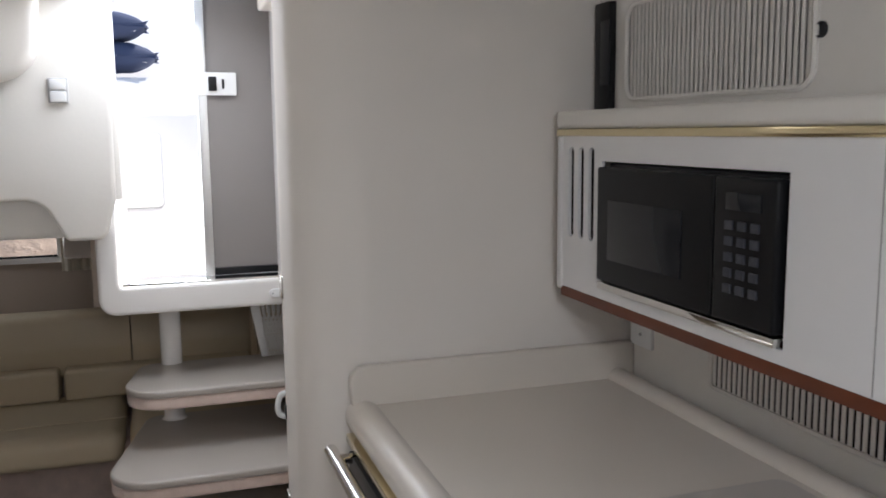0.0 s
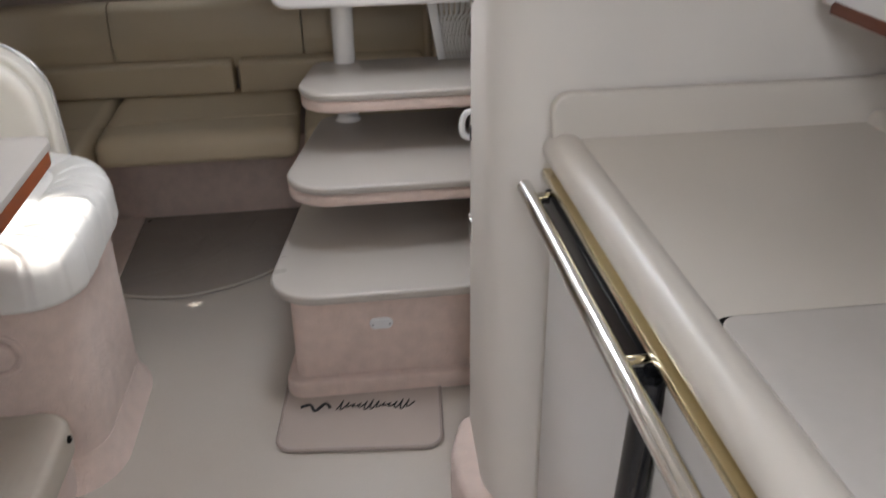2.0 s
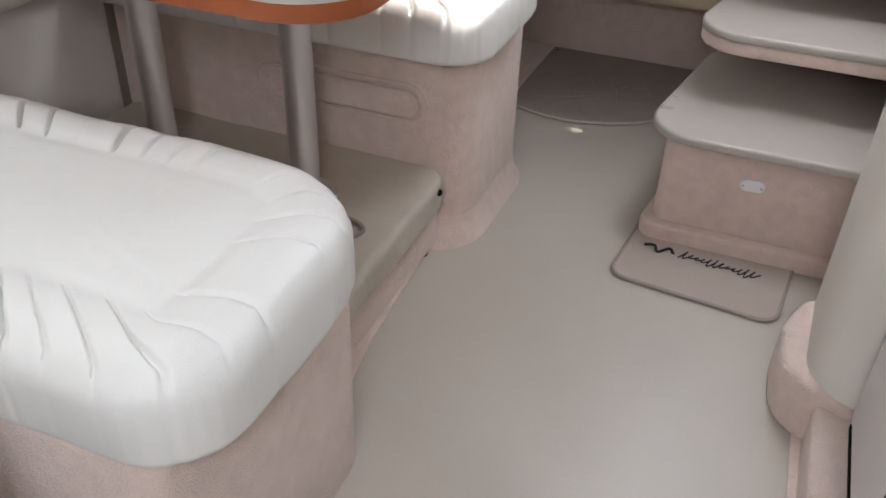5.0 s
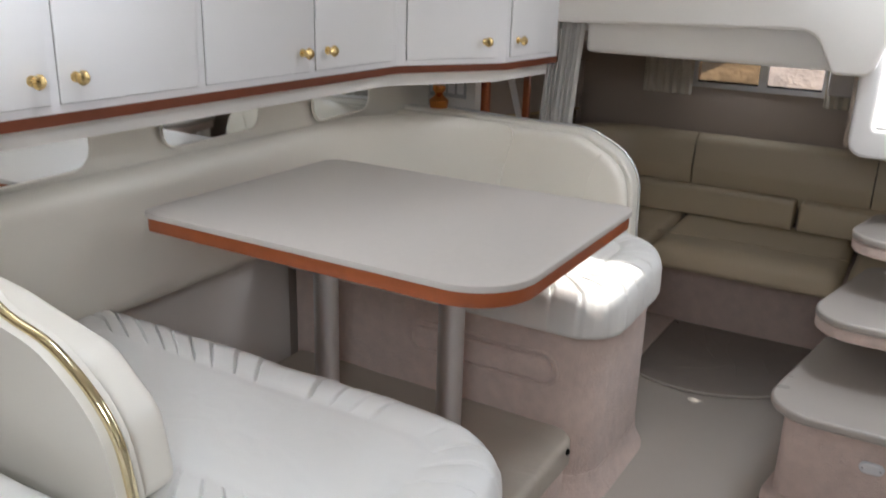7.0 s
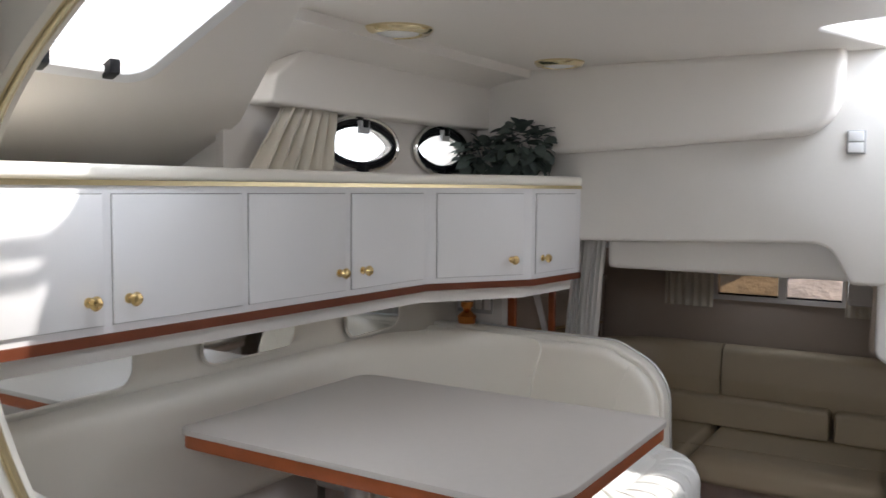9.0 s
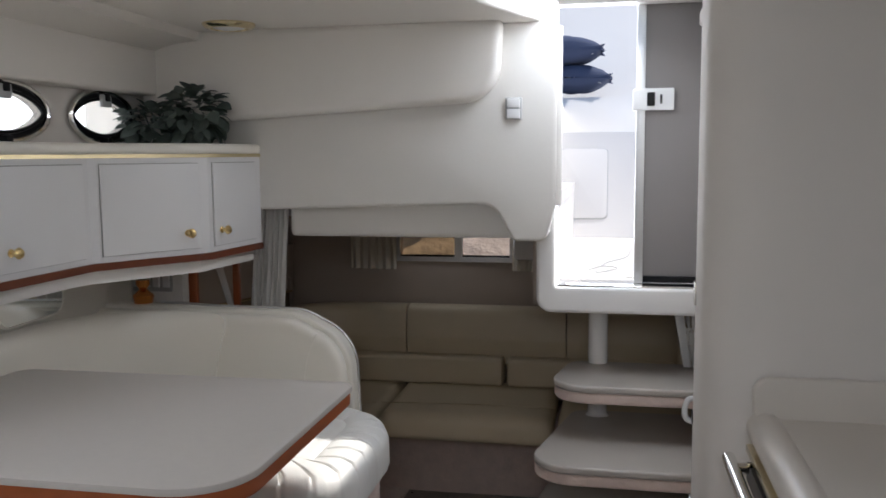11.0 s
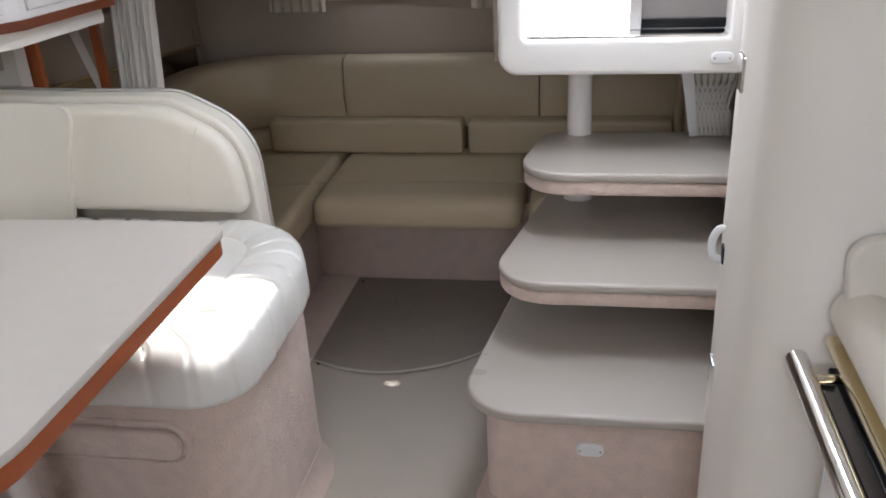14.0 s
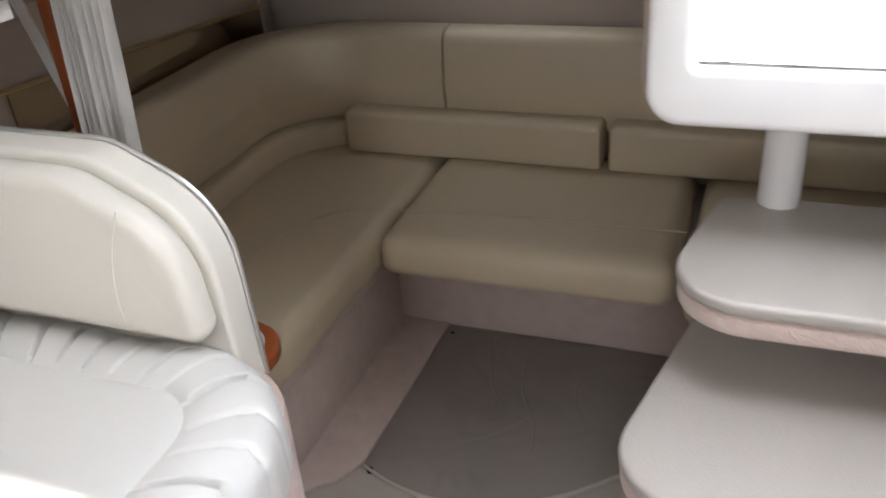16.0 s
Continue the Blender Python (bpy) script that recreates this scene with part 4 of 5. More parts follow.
part("cover", pad(-1.51, -0.935, 0.52, 1.56, 0.315, 0.425, (0.03, 0.05, 0.03, 0.03), 0.04, 0.02, wrinkle=0.004, seed=4.0), "taupe", s2)
s3 = thing("settee_cushion", "taupe vinyl settee seat cushion behind the steps", "cushion", "aft settee cushions", (0.1, 1.3, 0.3))
part("cover", pad(-0.205, 0.38, 1.0, 1.56, 0.27, 0.42, 0.04, 0.05, 0.03, wrinkle=0.004, seed=6.0), "taupe", s3)
for x0, x1 in ((-1.22, -0.475), (-0.455, 0.275)):
    b = thing("bolster_cushion", "low taupe vinyl bolster along the settee back", "cushion", "settee bolsters", (x0, 1.5, 0.42))
    part("cover", pad(x0, x1, 1.455, 1.60, 0.425, 0.548, 0.012, 0.018, 0.01, wrinkle=0.002, seed=x0), "taupe", b)


er = thing("settee_end_roll", "twin upright taupe vinyl rolls closing the settee back", "upholstery", at=(0.31, 1.5, 0.42))
for xx in (0.297, 0.328):
    part("roll", lathe([(0.004, 0.424), (0.013, 0.430), (0.0155, 0.46), (0.0155, 0.74), (0.012, 0.775), (0.004, 0.782)], (xx, 1.49, 0), sides=14), "taupe", er)


def swept(path, profile):
    """A profile of (out, z) carried along a flat path; out is to the left of the way along it."""
    bm = bmesh.new()
    P = [Vector(p) for p in path]
    rings = []
    for i, p in enumerate(P):
        d = (P[min(i + 1, len(P) - 1)] - P[max(i - 1, 0)]).normalized()
        nrm = Vector((d.y, -d.x))
        rings.append([bm.verts.new((p.x + nrm.x * o, p.y + nrm.y * o, z)) for o, z in profile])
    k = len(profile)
    for a, b in zip(rings, rings[1:]):
        for i in range(k):
            bm.faces.new((a[i], a[(i + 1) % k], b[(i + 1) % k], b[i]))
    bm.faces.new(rings[0][::-1])
    bm.faces.new(rings[-1])
    return fix(bm)


back_prof = fillet([(-0.10, 0.50), (0.0, 0.50, 0.015), (0.02, 0.62, 0.08), (0.0, 0.765, 0.04), (-0.10, 0.765, 0.02)], 5)
low_prof = fillet([(-0.10, 0.42), (0.035, 0.42, 0.01), (0.035, 0.50, 0.025), (-0.10, 0.50)], 5)
turn = fillet([(-1.42, 0.50), (-1.42, 1.54, 0.30), (-0.932, 1.54), (-0.932, 1.8), (-1.8, 1.8), (-1.8, 0.5)], 14)[:17]
turn = [turn[0], (-1.42, 0.7), (-1.42, 0.9), (-1.42, 1.1)] + turn[1:]
part("corner_panel", swept(turn, back_prof), "taupe", settee)
part("lower_roll", swept(turn, low_prof), "taupe", settee)
for x0, x1 in ((-0.926, -0.2), (-0.194, 0.42)):
    part("back_panel", swept([(x0, 1.54), ((x0 + x1) / 2, 1.54), (x1, 1.54)], back_prof), "taupe", settee)
for pts in ([(-0.945, 1.13, 0.4265), (-0.6, 1.155, 0.4275), (-0.22, 1.165, 0.4265)], [(-0.965, 1.12, 0.4262), (-1.06, 1.10, 0.4268), (-1.14, 1.0, 0.4268), (-1.17, 0.85, 0.4268), (-1.16, 0.56, 0.4262)]):
    part("seam", tube(smooth_path(pts, 5), 0.0022, 6), "taupe", s1 if pts[0][0] > -0.95 else s2)
ledge = thing("teak_ledge", "small rounded teak ledge behind the bench back", "ledge", at=(-0.85, 0.33, 0.5))
part("board", slab(fillet([(-1.1, 0.285), (-0.845, 0.285, 0.02), (-0.842, 0.455, 0.09), (-0.97, 0.49, 0.05), (-1.1, 0.49)], 8), "z", 0.50, 0.53, 0.008, 3), "teak", ledge)
part("inset", slab(fillet([(-1.09, 0.295), (-0.868, 0.295, 0.02), (-0.866, 0.438, 0.07), (-0.97, 0.466, 0.04), (-1.09, 0.466)], 8), "z", 0.529, 0.533, 0.002), "white", ledge, "white inset on the ledge top")
setting("wall_mid_cabin_side", box(-1.545, -1.525, 0.46, 1.655, 0.0, 1.02), "hullcloth", "taupe side face of the aft cabin shelf", "wall", False)
setting("shelf_mid_cabin", box(-1.74, -1.515, 0.46, 1.655, 1.02, 1.04, 0.006), "hullcloth", "narrow shelf along the aft cabin hull side", "shelf")
sm = thing("side_mirror", "long dark bronze mirror under the aft cabin shelf", "mirror", at=(-1.52, 1.2, 0.7))
part("glass", slab([(0.62, 0.70), (1.58, 0.66), (1.58, 0.808), (0.62, 0.892)], "x", -1.5245, -1.519), "bronze_mirror", sm)
part("end_trim", box(-1.5245, -1.512, 1.582, 1.604, 0.66, 0.88, 0.003), "hullcloth", sm, "upright taupe end strip")
setting("trim_shelf", tube([(-1.516, 0.50, 0.905), (-1.516, 1.60, 0.812)], 0.007, 8), "goldstrip", "gold rail along the aft cabin side", "trim")

# curved side of the headliner down to the portholes
bm = bmesh.new()
rows = []
for y in (-0.98, -0.80, -0.60, -0.3, 0.0, 0.25, 0.47):
    rows.append([bm.verts.new((-1.29 - 0.26 * k / 8, y, 1.852 - 0.075 * (k / 8) ** 2)) for k in range(9)])
for a, b in zip(rows, rows[1:]):
    for i in range(8):
        bm.faces.new((a[i], a[i + 1], b[i + 1], b[i]))
bmesh.ops.recalc_face_normals(bm, faces=bm.faces)
bmesh.ops.solidify(bm, geom=bm.faces[:], thickness=0.03)
setting("ceiling_cove", bm, "headliner", "curved cream cove of the headliner", "ceiling")

# deck over the cabin and cockpit outside
deck_holes = [rrect(-0.36, 0.26, 0.06, 0.56, 0.05), rrect(-0.25, 0.25, -3.0, -2.5, 0.05), rrect(-1.36, -0.80, -1.52, -1.16, 0.03)]
setting("deck", slab([(-2.0, -3.9), (1.1, -3.9), (1.1, 0.62), (-2.0, 0.62)], "z", 1.93, 1.97, holes=deck_holes), "fibreglass", "white boat deck over the cabin", "deck", False)
# unseen sheet, added to trim the bench's sun patch and glow white above
setting("hatch_sun_screen", box(-0.40, 0.28, 0.335, 0.60, 1.976, 1.990, 0.004), "milky", "added milky sheet over the companionway keeping sun off the bench end", "hatch")
setting("wall_companionway_side", box(-0.40, -0.36, 0.02, 0.60, 1.852, 1.93), "fibreglass", "white side of the companionway hatch", "wall", False)
# unseen hole added so that a sunbeam makes the bright spot below
setting("cockpit_floor", slab([(-0.2435, 0.664), (1.1, 0.664), (1.1, 3.6), (-0.2435, 3.6)], "z", 0.945, 1.008, holes=[rrect(0.048, 0.128, 0.880, 0.916, 0.014)]), "fibreglass", "white cockpit floor", "floor", False)
setting("cockpit_step_side", box(-0.2434, -0.213, 0.664, 3.0, 1.009, 1.241), "fibreglass", "white step side of the cockpit", "wall", False)
setting("cockpit_deck", box(-2.0, -0.214, 0.664, 3.6, 1.242, 1.30), "fibreglass", "raised white cockpit deck", "deck", False)
setting("cockpit_side", box(-0.42, -0.30, 1.4, 3.6, 1.0, 1.75, 0.02), "fibreglass", "white cockpit side moulding", "wall")
setting("cockpit_side_starboard", box(0.9, 1.1, 0.67, 3.6, 1.0, 1.55, 0.02), "fibreglass", "white cockpit side moulding", "wall")
tr = thing("cockpit_locker", "white moulded cockpit locker with rounded door", "locker", at=(0.2, 2.7, 1.0))
part("body", slab([(2.40, 1.006), (2.80, 1.58), (2.88, 1.585), (3.12, 1.80), (3.45, 1.80), (4.60, 2.75), (4.70, 2.75), (4.70, 1.006)], "x", -0.6, 0.95, 0.012, 3), "fibreglass", tr)
RK = Matrix.Translation((0, 2.40, 1.006)) @ pose(0, 0, 0, -34.9)
for nm, grow, y0, y1, mt in (("door", 0.0, -0.008, 0.002, "fibreglass"), ("door_gap", 0.005, -0.003, 0.001, "grey")):
    db = slab(rrect(-0.30 - grow, -0.035 + grow, 0.12 - grow, 0.58 + grow, 0.03), "y", y0, y1, 0.002)
    bmesh.ops.transform(db, matrix=RK, verts=db.verts)
    part(nm, db, mt, tr)
for zc, x1 in ((1.925, -0.01), (2.10, -0.06)):
    pw = thing("throw_pillow", "navy throw pillow printed with white anchors", "pillow", "stacked navy pillows", (-0.2, 3.25, zc))
    pbm = bmesh.new()
    bmesh.ops.create_grid(pbm, x_segments=20, y_segments=20, size=1)
    for v in pbm.verts:
        u, w = v.co.x, v.co.y
        e = (1 - u * u) ** 0.45 * (1 - w * w) ** 0.45 if abs(u) < 1 and abs(w) < 1 else 0
        pinch = 1 - 0.07 * (1 - w * w)
        v.co = Vector((x1 - 0.24 + 0.24 * u * pinch, 3.30 + 0.16 * w * (1 - 0.10 * (1 - u * u)), zc + 0.092 * e - 0.02 * u * u + 0.010 * noise.noise(Vector((u * 3, w * 3, zc)))))
    low = pbm.copy()
    for v in low.verts:
        v.co.z = 2 * zc - v.co.z
    part("cover", fix(join(pbm, low)), "navy", pw)
    for k in range(9):
        ax, az = x1 - 0.40 + 0.040 * (k % 9) + 0.01 * math.sin(k * 7), zc + 0.035 * math.sin(k * 2.3)
        yy = 3.155 + 0.07 * abs(az - zc) / 0.075 + 0.02
        part("anchor_print", join(box(ax - 0.003, ax + 0.003, yy - 0.012, yy, az - 0.018, az + 0.018), box(ax - 0.013, ax + 0.013, yy - 0.012, yy, az - 0.020, az - 0.014), box(ax - 0.008, ax + 0.008, yy - 0.012, yy, az + 0.006, az + 0.010)), "white", pw, smooth=False)
cord = thing("loose_cord", "thin dark cord lying on the cockpit floor", "cord", at=(0, 1.3, 1.01))
part("cord", tube(smooth_path([(-0.09, 1.05, 1.012), (-0.04, 1.18, 1.012), (0.02, 1.12, 1.012), (-0.06, 1.0, 1.012), (-0.02, 1.3, 1.012), (0.06, 1.5, 1.012), (0.09, 1.9, 1.012), (0.13, 2.3, 1.012)], 8), 0.002, 6), "grey", cord)

glow = bpy.data.materials.new("hazy_daylight")
glow.use_nodes = True
glow.node_tree.nodes.clear()
em = glow.node_tree.nodes.new("ShaderNodeEmission")
em.inputs[0].default_value = (0.93, 0.97, 1.0, 1)
em.inputs[1].default_value = 3.5
go = glow.node_tree.nodes.new("ShaderNodeOutputMaterial")
glow.node_tree.links.new(em.outputs[0], go.inputs[0])
M["glow"] = glow
setting("backdrop_port", box(-2.45, -2.44, -1.6, 1.6, 1.0, 2.4), "glow", "hazy bright daylight beyond the portholes", "backdrop", False)
setting("ground", slab([(-60, -60), (60, -60), (60, 60), (-60, 60)], "z", -1.6, -1.5), "stone", "pale gravel boatyard ground", "ground", False)

# aft window of the mid cabin
win = thing("aft_window", "narrow sliding window with curtains at its ends", "window", at=(-0.69, 1.66, 1.0))
part("frame", slab([(-1.005, 0.960), (-0.445, 0.960), (-0.445, 1.115), (-1.005, 1.115)], "y", 1.645, 1.66, holes=[[(-0.985, 0.982), (-0.722, 0.982), (-0.722, 1.10), (-0.985, 1.10)], [(-0.688, 0.982), (-0.465, 0.982), (-0.465, 1.10), (-0.688, 1.10)]]), "alu", win, smooth=False)
for a, b in ((-0.985, -0.722), (-0.688, -0.465)):
    gp = part("pane", box(a, b, 1.680, 1.684, 0.98, 1.10), "bronze_glass" if a < -0.8 else "glass", win)
    part("gasket", tube([(a, 1.662, 0.985), (b, 1.662, 0.985), (b, 1.662, 1.10), (a, 1.662, 1.10)], 0.006, 6, True), "black", win)
    gp.visible_shadow = False
for a, b, sd in ((-1.22, -1.0, 1.0), (-0.45, -0.32, 2.0)):
    wc = thing("window_curtain", "short gathered taupe curtain beside the aft window", "curtain", "aft window curtains", (a, 1.62, 0.95))
    part("cloth", pleats(((a, 1.625, 1.19), (b, 1.625, 1.19)), ((a, 1.625, 0.925), (b, 1.625, 0.925)), 6 if b - a > 0.2 else 4, 0.012, 8, seed=sd), "curtain", wc)
bank = bmesh.new()
bmesh.ops.create_grid(bank, x_segments=70, y_segments=70, size=1)
for v in bank.verts:
    x, y = v.co.x * 9 - 1.5, 6.5 + 3.5 * v.co.y
    rough = 0.30 * abs(noise.noise(Vector((x * 1.1, y * 1.1, 0)))) + 0.16 * abs(noise.noise(Vector((x * 3.3, y * 3.3, 2))))
    v.co = Vector((x, y, -1.55 + 0.80 * max(0.0, y - 3.2) + rough * min(1.0, max(0.0, y - 3.2))))
setting("ground_bank", bank, "stone", "sunlit bank of pale broken rock", "ground")
for k, (rx, ry, rr) in enumerate(((-2.6, 6.0, 0.26), (-1.75, 6.2, 0.34), (-2.15, 6.7, 0.30), (-1.2, 6.1, 0.24), (-3.2, 6.5, 0.36))):
    rz = -1.55 + 0.80 * (ry - 3.2) + 0.10
    rk = thing("boulder", "pale weathered boulder on the bank outside the window", "rock", "boatyard boulders", (rx, ry, rz))
    rb = bmesh.new()
    bmesh.ops.create_icosphere(rb, subdivisions=3, radius=rr)
    for v in rb.verts:
        v.co *= 1 + 0.35 * noise.noise(v.co * 2.5 + Vector((k * 7, 0, 0)))
        v.co += Vector((rx, ry, rz))
    part("rock", rb, "stone", rk)

# under the cabinets: switch panel, lamp, posts and curtain
setting("wall_bulkhead_lower", box(-1.75, -1.42, 0.372, 0.418, 0.5, 1.29, 0.006), "liner", "cream bulkhead end beside the aft cabin opening", "wall")
swp = thing("switch_panel", "grey twin rocker switch panel on the bulkhead", "switch", at=(-1.56, 0.37, 0.98))
part("plate", box(-1.60, -1.455, 0.364, 0.371, 1.005, 1.075, 0.003), "grey", swp)
for xx in (-1.582, -1.546, -1.510, -1.474):
    part("rocker", box(xx - 0.013, xx + 0.012, 0.358, 0.365, 1.02, 1.06, 0.003), "white", swp)
lam = thing("copper_lamp", "small copper lamp on the ledge behind the bench", "lamp", at=(-1.5, 0.26, 0.966))
part("body", lathe([(0.02, 0.966), (0.03, 0.985), (0.034, 1.01), (0.02, 1.022), (0.012, 1.03), (0.022, 1.045), (0.022, 1.06)], (-1.50, 0.26, 0), sides=20), "copper", lam)
for xa, ya, za, rad in ((-1.418, 0.445, 1.16, 0.016), (-1.330, 0.60, 1.10, 0.012)):
    tp = thing("teak_post", "orange teak post at the aft cabin opening", "post", "teak posts", (xa, ya, 0.5))
    part("post", box(xa - rad, xa + rad, ya - 0.010, ya + 0.010, 0.50, za, 0.004), "teak", tp)
wr = thing("teak_rail", "orange teak rail over the curtain opening", "rail")
part("rail", box(-0.005, 0.17, -0.012, 0.012, 1.10, 1.124, 0.004, 2, Matrix.Translation((-1.412, 0.447, 0)) @ pose(0, 0, 0, 0, 0, 62)), "teak", wr)
pc = thing("privacy_curtain", "bunched white curtain at the aft cabin opening", "curtain", at=(-1.2, 0.60, 0.5))
part("cloth", pleats(((-1.205, 0.505, 1.285), (-1.088, 0.505, 1.285)), ((-1.275, 0.52, 0.52), (-1.150, 0.52, 0.52)), 7, 0.017, 14, seed=9.0), "curtainw", pc)
part("tie_strap", slab([(-1.432, 1.115), (-1.402, 1.115), (-1.315, 0.80), (-1.335, 0.80)], "y", 0.606, 0.612, 0.001), "curtainw", pc)

# ceiling lights
for x, y, r in ((-1.246, -0.536, 0.088), (-1.126, 0.171, 0.078)):
    cl = thing("ceiling_light", "round recessed ceiling light with brass rim, switched off", "light", "saloon ceiling lights", (x, y, 1.845))
    part("rim", lathe([(r, 0.0), (r, -0.006), (r * 0.9, -0.014), (r * 0.70, -0.017), (r * 0.66, -0.010), (r * 0.66, 0.0)], (x, y, 1.851), sides=36), "goldstrip", cl, "brushed brass rim")
    part("diffuser", lathe([(r * 0.665, -0.006), (r * 0.6, -0.014), (r * 0.3, -0.019), (0.002, -0.02)], (x, y, 1.851), sides=30), "lens", cl)
# light switch on the bulkhead
ls = thing("light_switch", "pair of grey-framed rocker switches on the bulkhead", "switch", at=(-0.30, 0.355, 1.6))
part("plate", box(-0.322, -0.272, 0.352, 0.361, 1.562, 1.628, 0.003), "grey", ls)
for zz in (1.579, 1.611):
    part("rocker", box(-0.317, -0.277, 0.346, 0.353, zz - 0.014, zz + 0.014, 0.003), "white", ls)
setting("trim_jamb", tube([(-0.178, 0.40, z) for z in (1.30, 1.5, 1.84)], 0.025, 14), "liner", "rounded cream edge of the bulkhead", "trim")
setting("wall_jamb", box(-0.235, -0.20, 0.40, 0.56, 1.205, 2.0), "liner", "cream return between bulkhead and companionway", "wall", False)

# artificial plant on the shelf
plant = thing("shelf_plant", "dusty dark green artificial plant on the shelf", "plant", at=(-1.3, 0.22, 1.496))
random.seed(5)
leaf_meshes = []
for k in range(4):
    lb = bmesh.new()
    n = 5
    rows = []
    for i in range(n + 1):
        u = i / n
        w = 0.017 * math.sin(math.pi * min(1, u * 0.92 + 0.06)) ** 0.8 * (1 + 0.2 * k / 4)
        x = 0.038 * u
        z = -0.014 * u * u * (1 + k * 0.3)
        rows.append([lb.verts.new((x, -w, z + 0.003)), lb.verts.new((x, 0, z)), lb.verts.new((x, w, z + 0.003))])
    for a, b in zip(rows, rows[1:]):
        for i in range(2):
            lb.faces.new((a[i], a[i + 1], b[i + 1], b[i]))
    me = bpy.data.meshes.new("leaf")
    lb.to_mesh(me)
    lb.free()
    me.materials.append(M["leaf"])
    for p in me.polygons:
        p.use_smooth = True
    leaf_meshes.append(me)
for k in range(280):
    big = random.random() < 0.62
    cx, cz, rr, rh = (-1.275, 1.585, 0.085, 0.080) if big else (-1.42, 1.560, 0.085, 0.058)
    while True:
        d = Vector((random.uniform(-1, 1), random.uniform(-1, 1), random.uniform(-1, 1)))
        if 0.1 < d.length < 1:
            break
    r = d.length ** 0.4
    d.normalize()
    p = Vector((cx, 0.22, cz)) + Vector((d.x * rr, d.y * 0.07, d.z * rh)) * r
    ob = new("leaf", leaf_meshes[k % 4])
    ob.parent = plant
    yaw = math.atan2(d.y, d.x) + random.uniform(-0.9, 0.9)
    ob.matrix_basis = Matrix.Translation(p - Vector(plant.location)) @ Euler((random.uniform(-0.6, 0.6), -d.z * 0.9 + random.uniform(-0.4, 0.5), yaw)).to_matrix().to_4x4() @ Matrix.Scale(random.uniform(0.75, 1.25), 4)
part("stem", join(*[tube(smooth_path([(-1.30 + a * 0.2, 0.22, 1.497), (-1.30 + a, 0.22 + b * 0.5, 1.54), (-1.30 + a * 1.3, 0.22 + b, 1.60)], 4), 0.0025, 5) for a, b in ((-0.12, 0.02), (-0.08, -0.03), (0.0, 0.03), (0.03, -0.03), (0.06, 0.01))]), "leaf", plant)

# carpet strips left bare beside the vinyl sole cover
setting("carpet_port", slab([(-0.760, -0.30), (-0.735, -0.69), (-0.700, -0.93), (-0.600, -1.60), (-1.0, -1.60), (-1.0, -0.30)], "z", 0.0005, 0.010, 0.004), "carpet", "pinkish carpet strip beside the dinette plinth", "carpet")
setting("carpet_starboard", slab([(0.186, -0.60), (0.188, -0.80), (0.190, -2.45), (0.30, -2.45), (0.30, -0.55), (0.21, -0.545)], "z", 0.0005, 0.010, 0.004), "carpet", "pinkish carpet strip below the galley", "carpet")
# mats and vinyl edges on the sole
dm = thing("door_mat", "beige mat with a black embroidered squiggle before the steps", "mat", at=(-0.07, -0.07, 0))
MM = Matrix.Translation((-0.068, -0.062, 0)) @ pose(0, 0, 0, 0, 0, -5.5)
b1 = slab(rrect(-0.212, 0.212, -0.165, 0.165, 0.045), "z", 0.0005, 0.010, 0.003)
bmesh.ops.transform(b1, matrix=MM, verts=b1.verts)
part("mat_body", b1, "mat_beige", dm)
rim = tube([MM @ Vector((u, v, 0.007)) for u, v in rrect(-0.210, 0.210, -0.163, 0.163, 0.045)], 0.005, 8, True)
part("binding", rim, "mat_edge", dm, "darker stitched binding")
scr = []
for k in range(220):
    u = k / 219
    a = u * 78
    tall = 0.006 + 0.015 * abs(math.sin(u * 7.3 + 0.6)) ** 3
    scr.append(MM @ Vector((0.135 - 0.20 * u + 0.007 * math.sin(a + 1.2), 0.008 + tall * math.cos(a), 0.0118 + 0.0006 * math.sin(a * 0.5))))
part("squiggle", tube(scr, 0.0019, 6), "ink", dm, "black embroidered squiggle")
part("flourish", tube(smooth_path([MM @ Vector(v) for v in ((-0.085, 0.0, 0.0118), (-0.10, 0.018, 0.0118), (-0.125, -0.012, 0.0118), (-0.14, 0.014, 0.0118), (-0.165, 0.005, 0.0118))], 5), 0.0042, 6), "ink", dm)
fm = thing("aft_cabin_mat", "dark grey fitted mat with a curved front edge", "mat", at=(-0.55, 0.95, 0))
arc = [(p.x, p.y) for p in smooth_path([(-0.862, 0.66, 0), (-0.75, 0.618, 0), (-0.60, 0.610, 0), (-0.42, 0.68, 0), (-0.28, 0.80, 0), (-0.20, 0.90, 0)], 6)]
part("mat", slab(arc + [(-0.20, 1.245), (-0.855, 1.235)], "z", 0.0005, 0.009, 0.002), "mat_dark", fm)
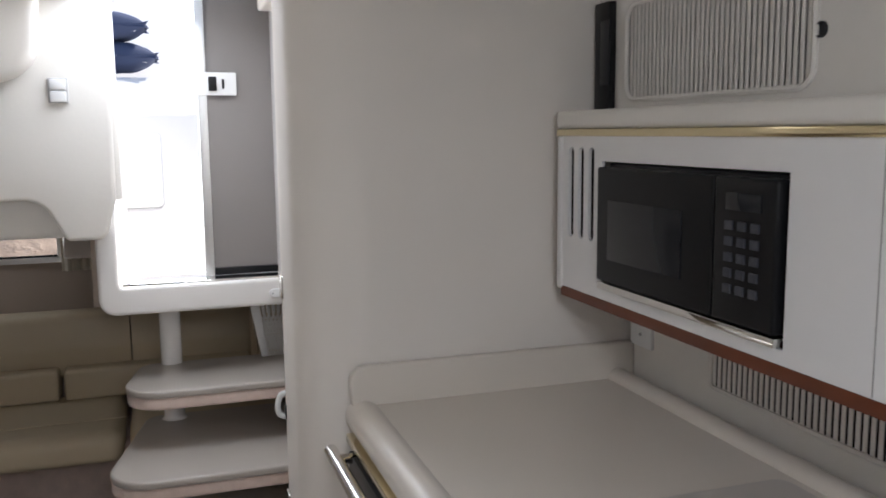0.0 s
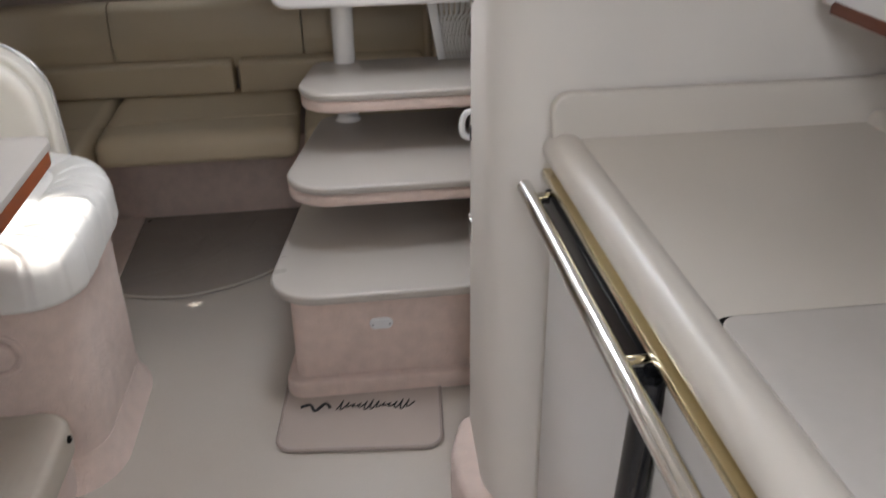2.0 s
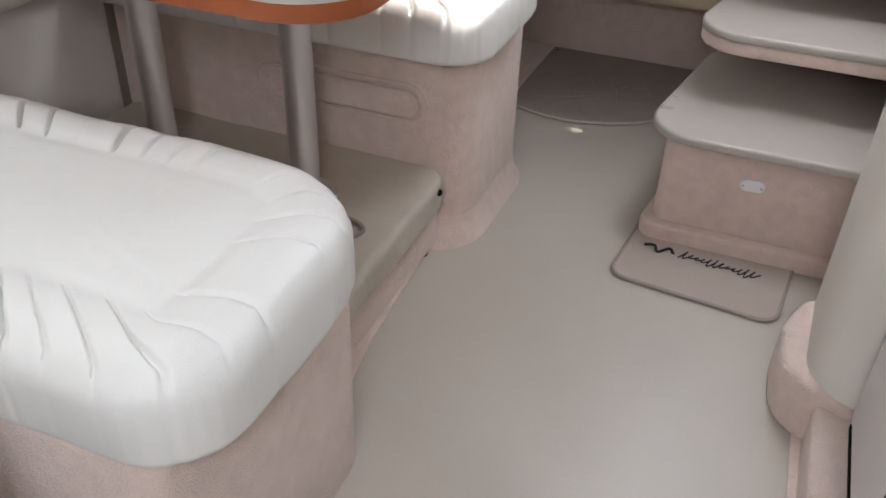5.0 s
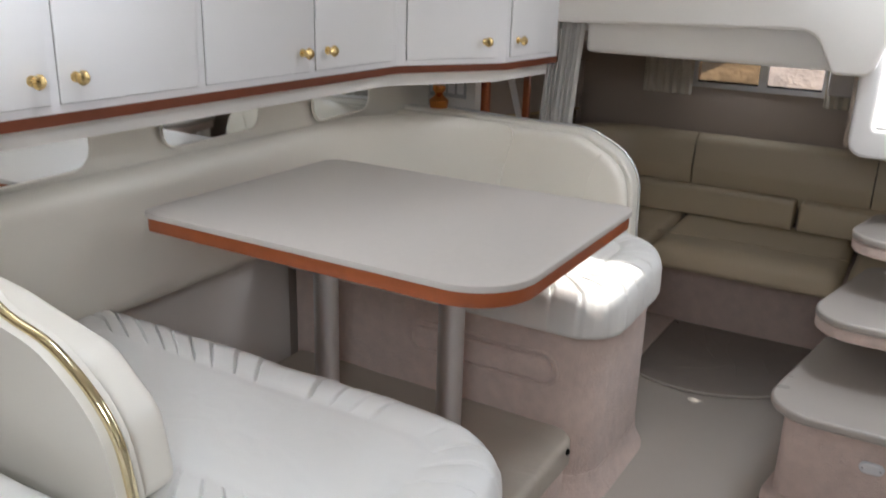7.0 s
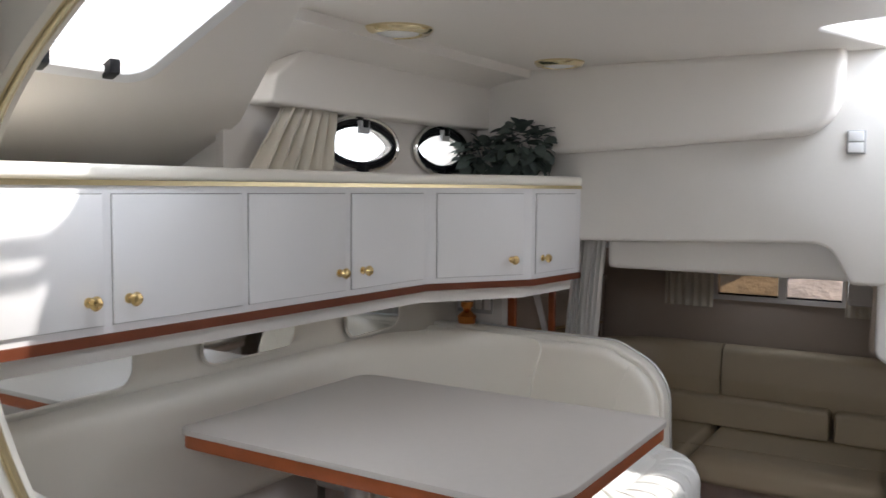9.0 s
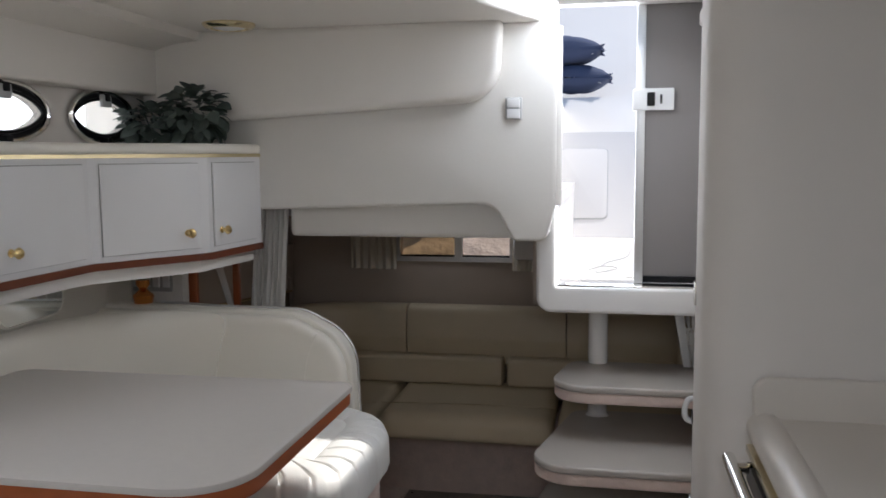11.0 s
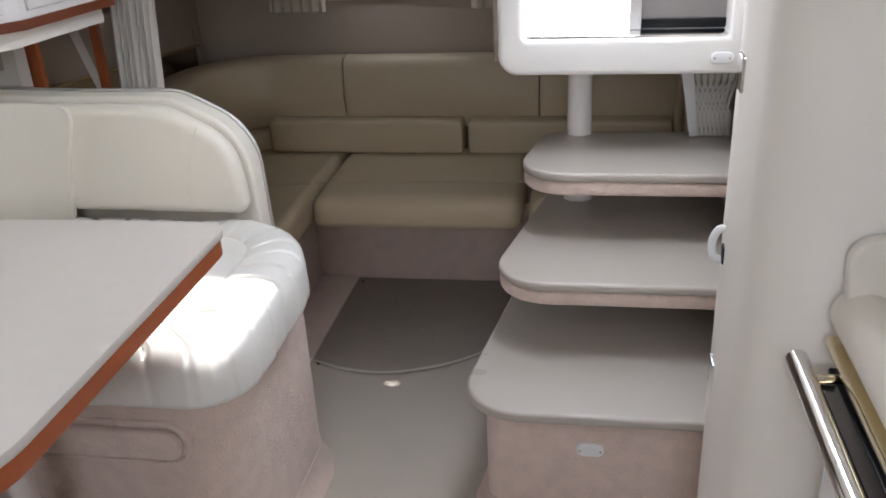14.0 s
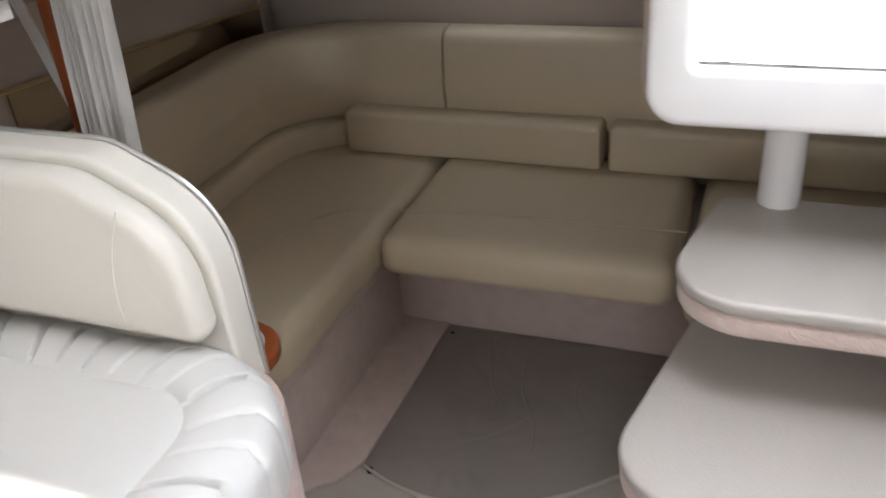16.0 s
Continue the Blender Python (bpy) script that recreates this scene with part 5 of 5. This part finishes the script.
for pts in (((-0.72, 1.20), (-0.66, 1.02), (-0.61, 0.94)), ((-0.60, 1.16), (-0.58, 1.02), (-0.52, 0.90), (-0.50, 0.80)), ((-0.70, 0.78), (-0.60, 0.84), (-0.50, 0.97)), ((-0.42, 1.18), (-0.45, 1.05), (-0.40, 0.92))):
    part("crease", tube(smooth_path([(x, y, 0.0075) for x, y in pts], 6), 0.0034, 8), "mat_dark", fm)
part("piping", tube([(x, y, 0.008) for x, y in arc], 0.0045, 8), "sole", fm, "pale edge piping")
setting("carpet_aft_cabin", slab([(-1.02, 0.50), (-0.90, 0.60), (-0.864, 0.67), (-0.858, 1.25), (-1.02, 1.25)], "z", 0.0, 0.012, 0.004), "carpet", "pinkish carpet strip beside the aft cabin mat", "carpet")
for x, y in ((-0.841, 0.655), (-0.834, 1.205), (-0.762, -0.291 - 0.03), (0.176, -0.575), (0.19, 0.02), (-1.07, 0.60)):
    sn = thing("snap_button", "dark snap button holding the vinyl sole cover", "button", "snap buttons", (x, y, 0))
    part("stud", lathe([(0.009, 0.0), (0.009, 0.006), (0.006, 0.009), (0.003, 0.010)], (x, y, 0), sides=14), "slot", sn)

# forward cabin
vb = thing("berth_cushion", "white vinyl berth cushion with rounded corner", "cushion", at=(-1.1, -2.4, 0.45))
part("cover", pad(-1.72, -0.60, -3.6, -1.63, 0.45, 0.75, (0.03, 0.2, 0.34, 0.03), 0.06, 0.03, wrinkle=0.006, seed=11.0), "vinyl", vb)
vbb = thing("forward_berth", "carpeted berth in the forward cabin", "berth", at=(-1.1, -2.4, 0))
part("base", box(-1.74, -0.75, -3.7, -1.75, 0.0, 0.46, 0.02), "carpet", vbb)
fc = thing("forward_curtain", "cream privacy curtain bunched beside the partition", "curtain", at=(-1.15, -1.68, 1.0))
part("cloth", pleats(((-1.50, -1.66, 1.80), (-1.080, -1.72, 1.80)), ((-1.50, -1.66, 1.05), (-1.085, -1.72, 1.05)), 9, 0.016, 8, seed=12.0), "curtain", fc)
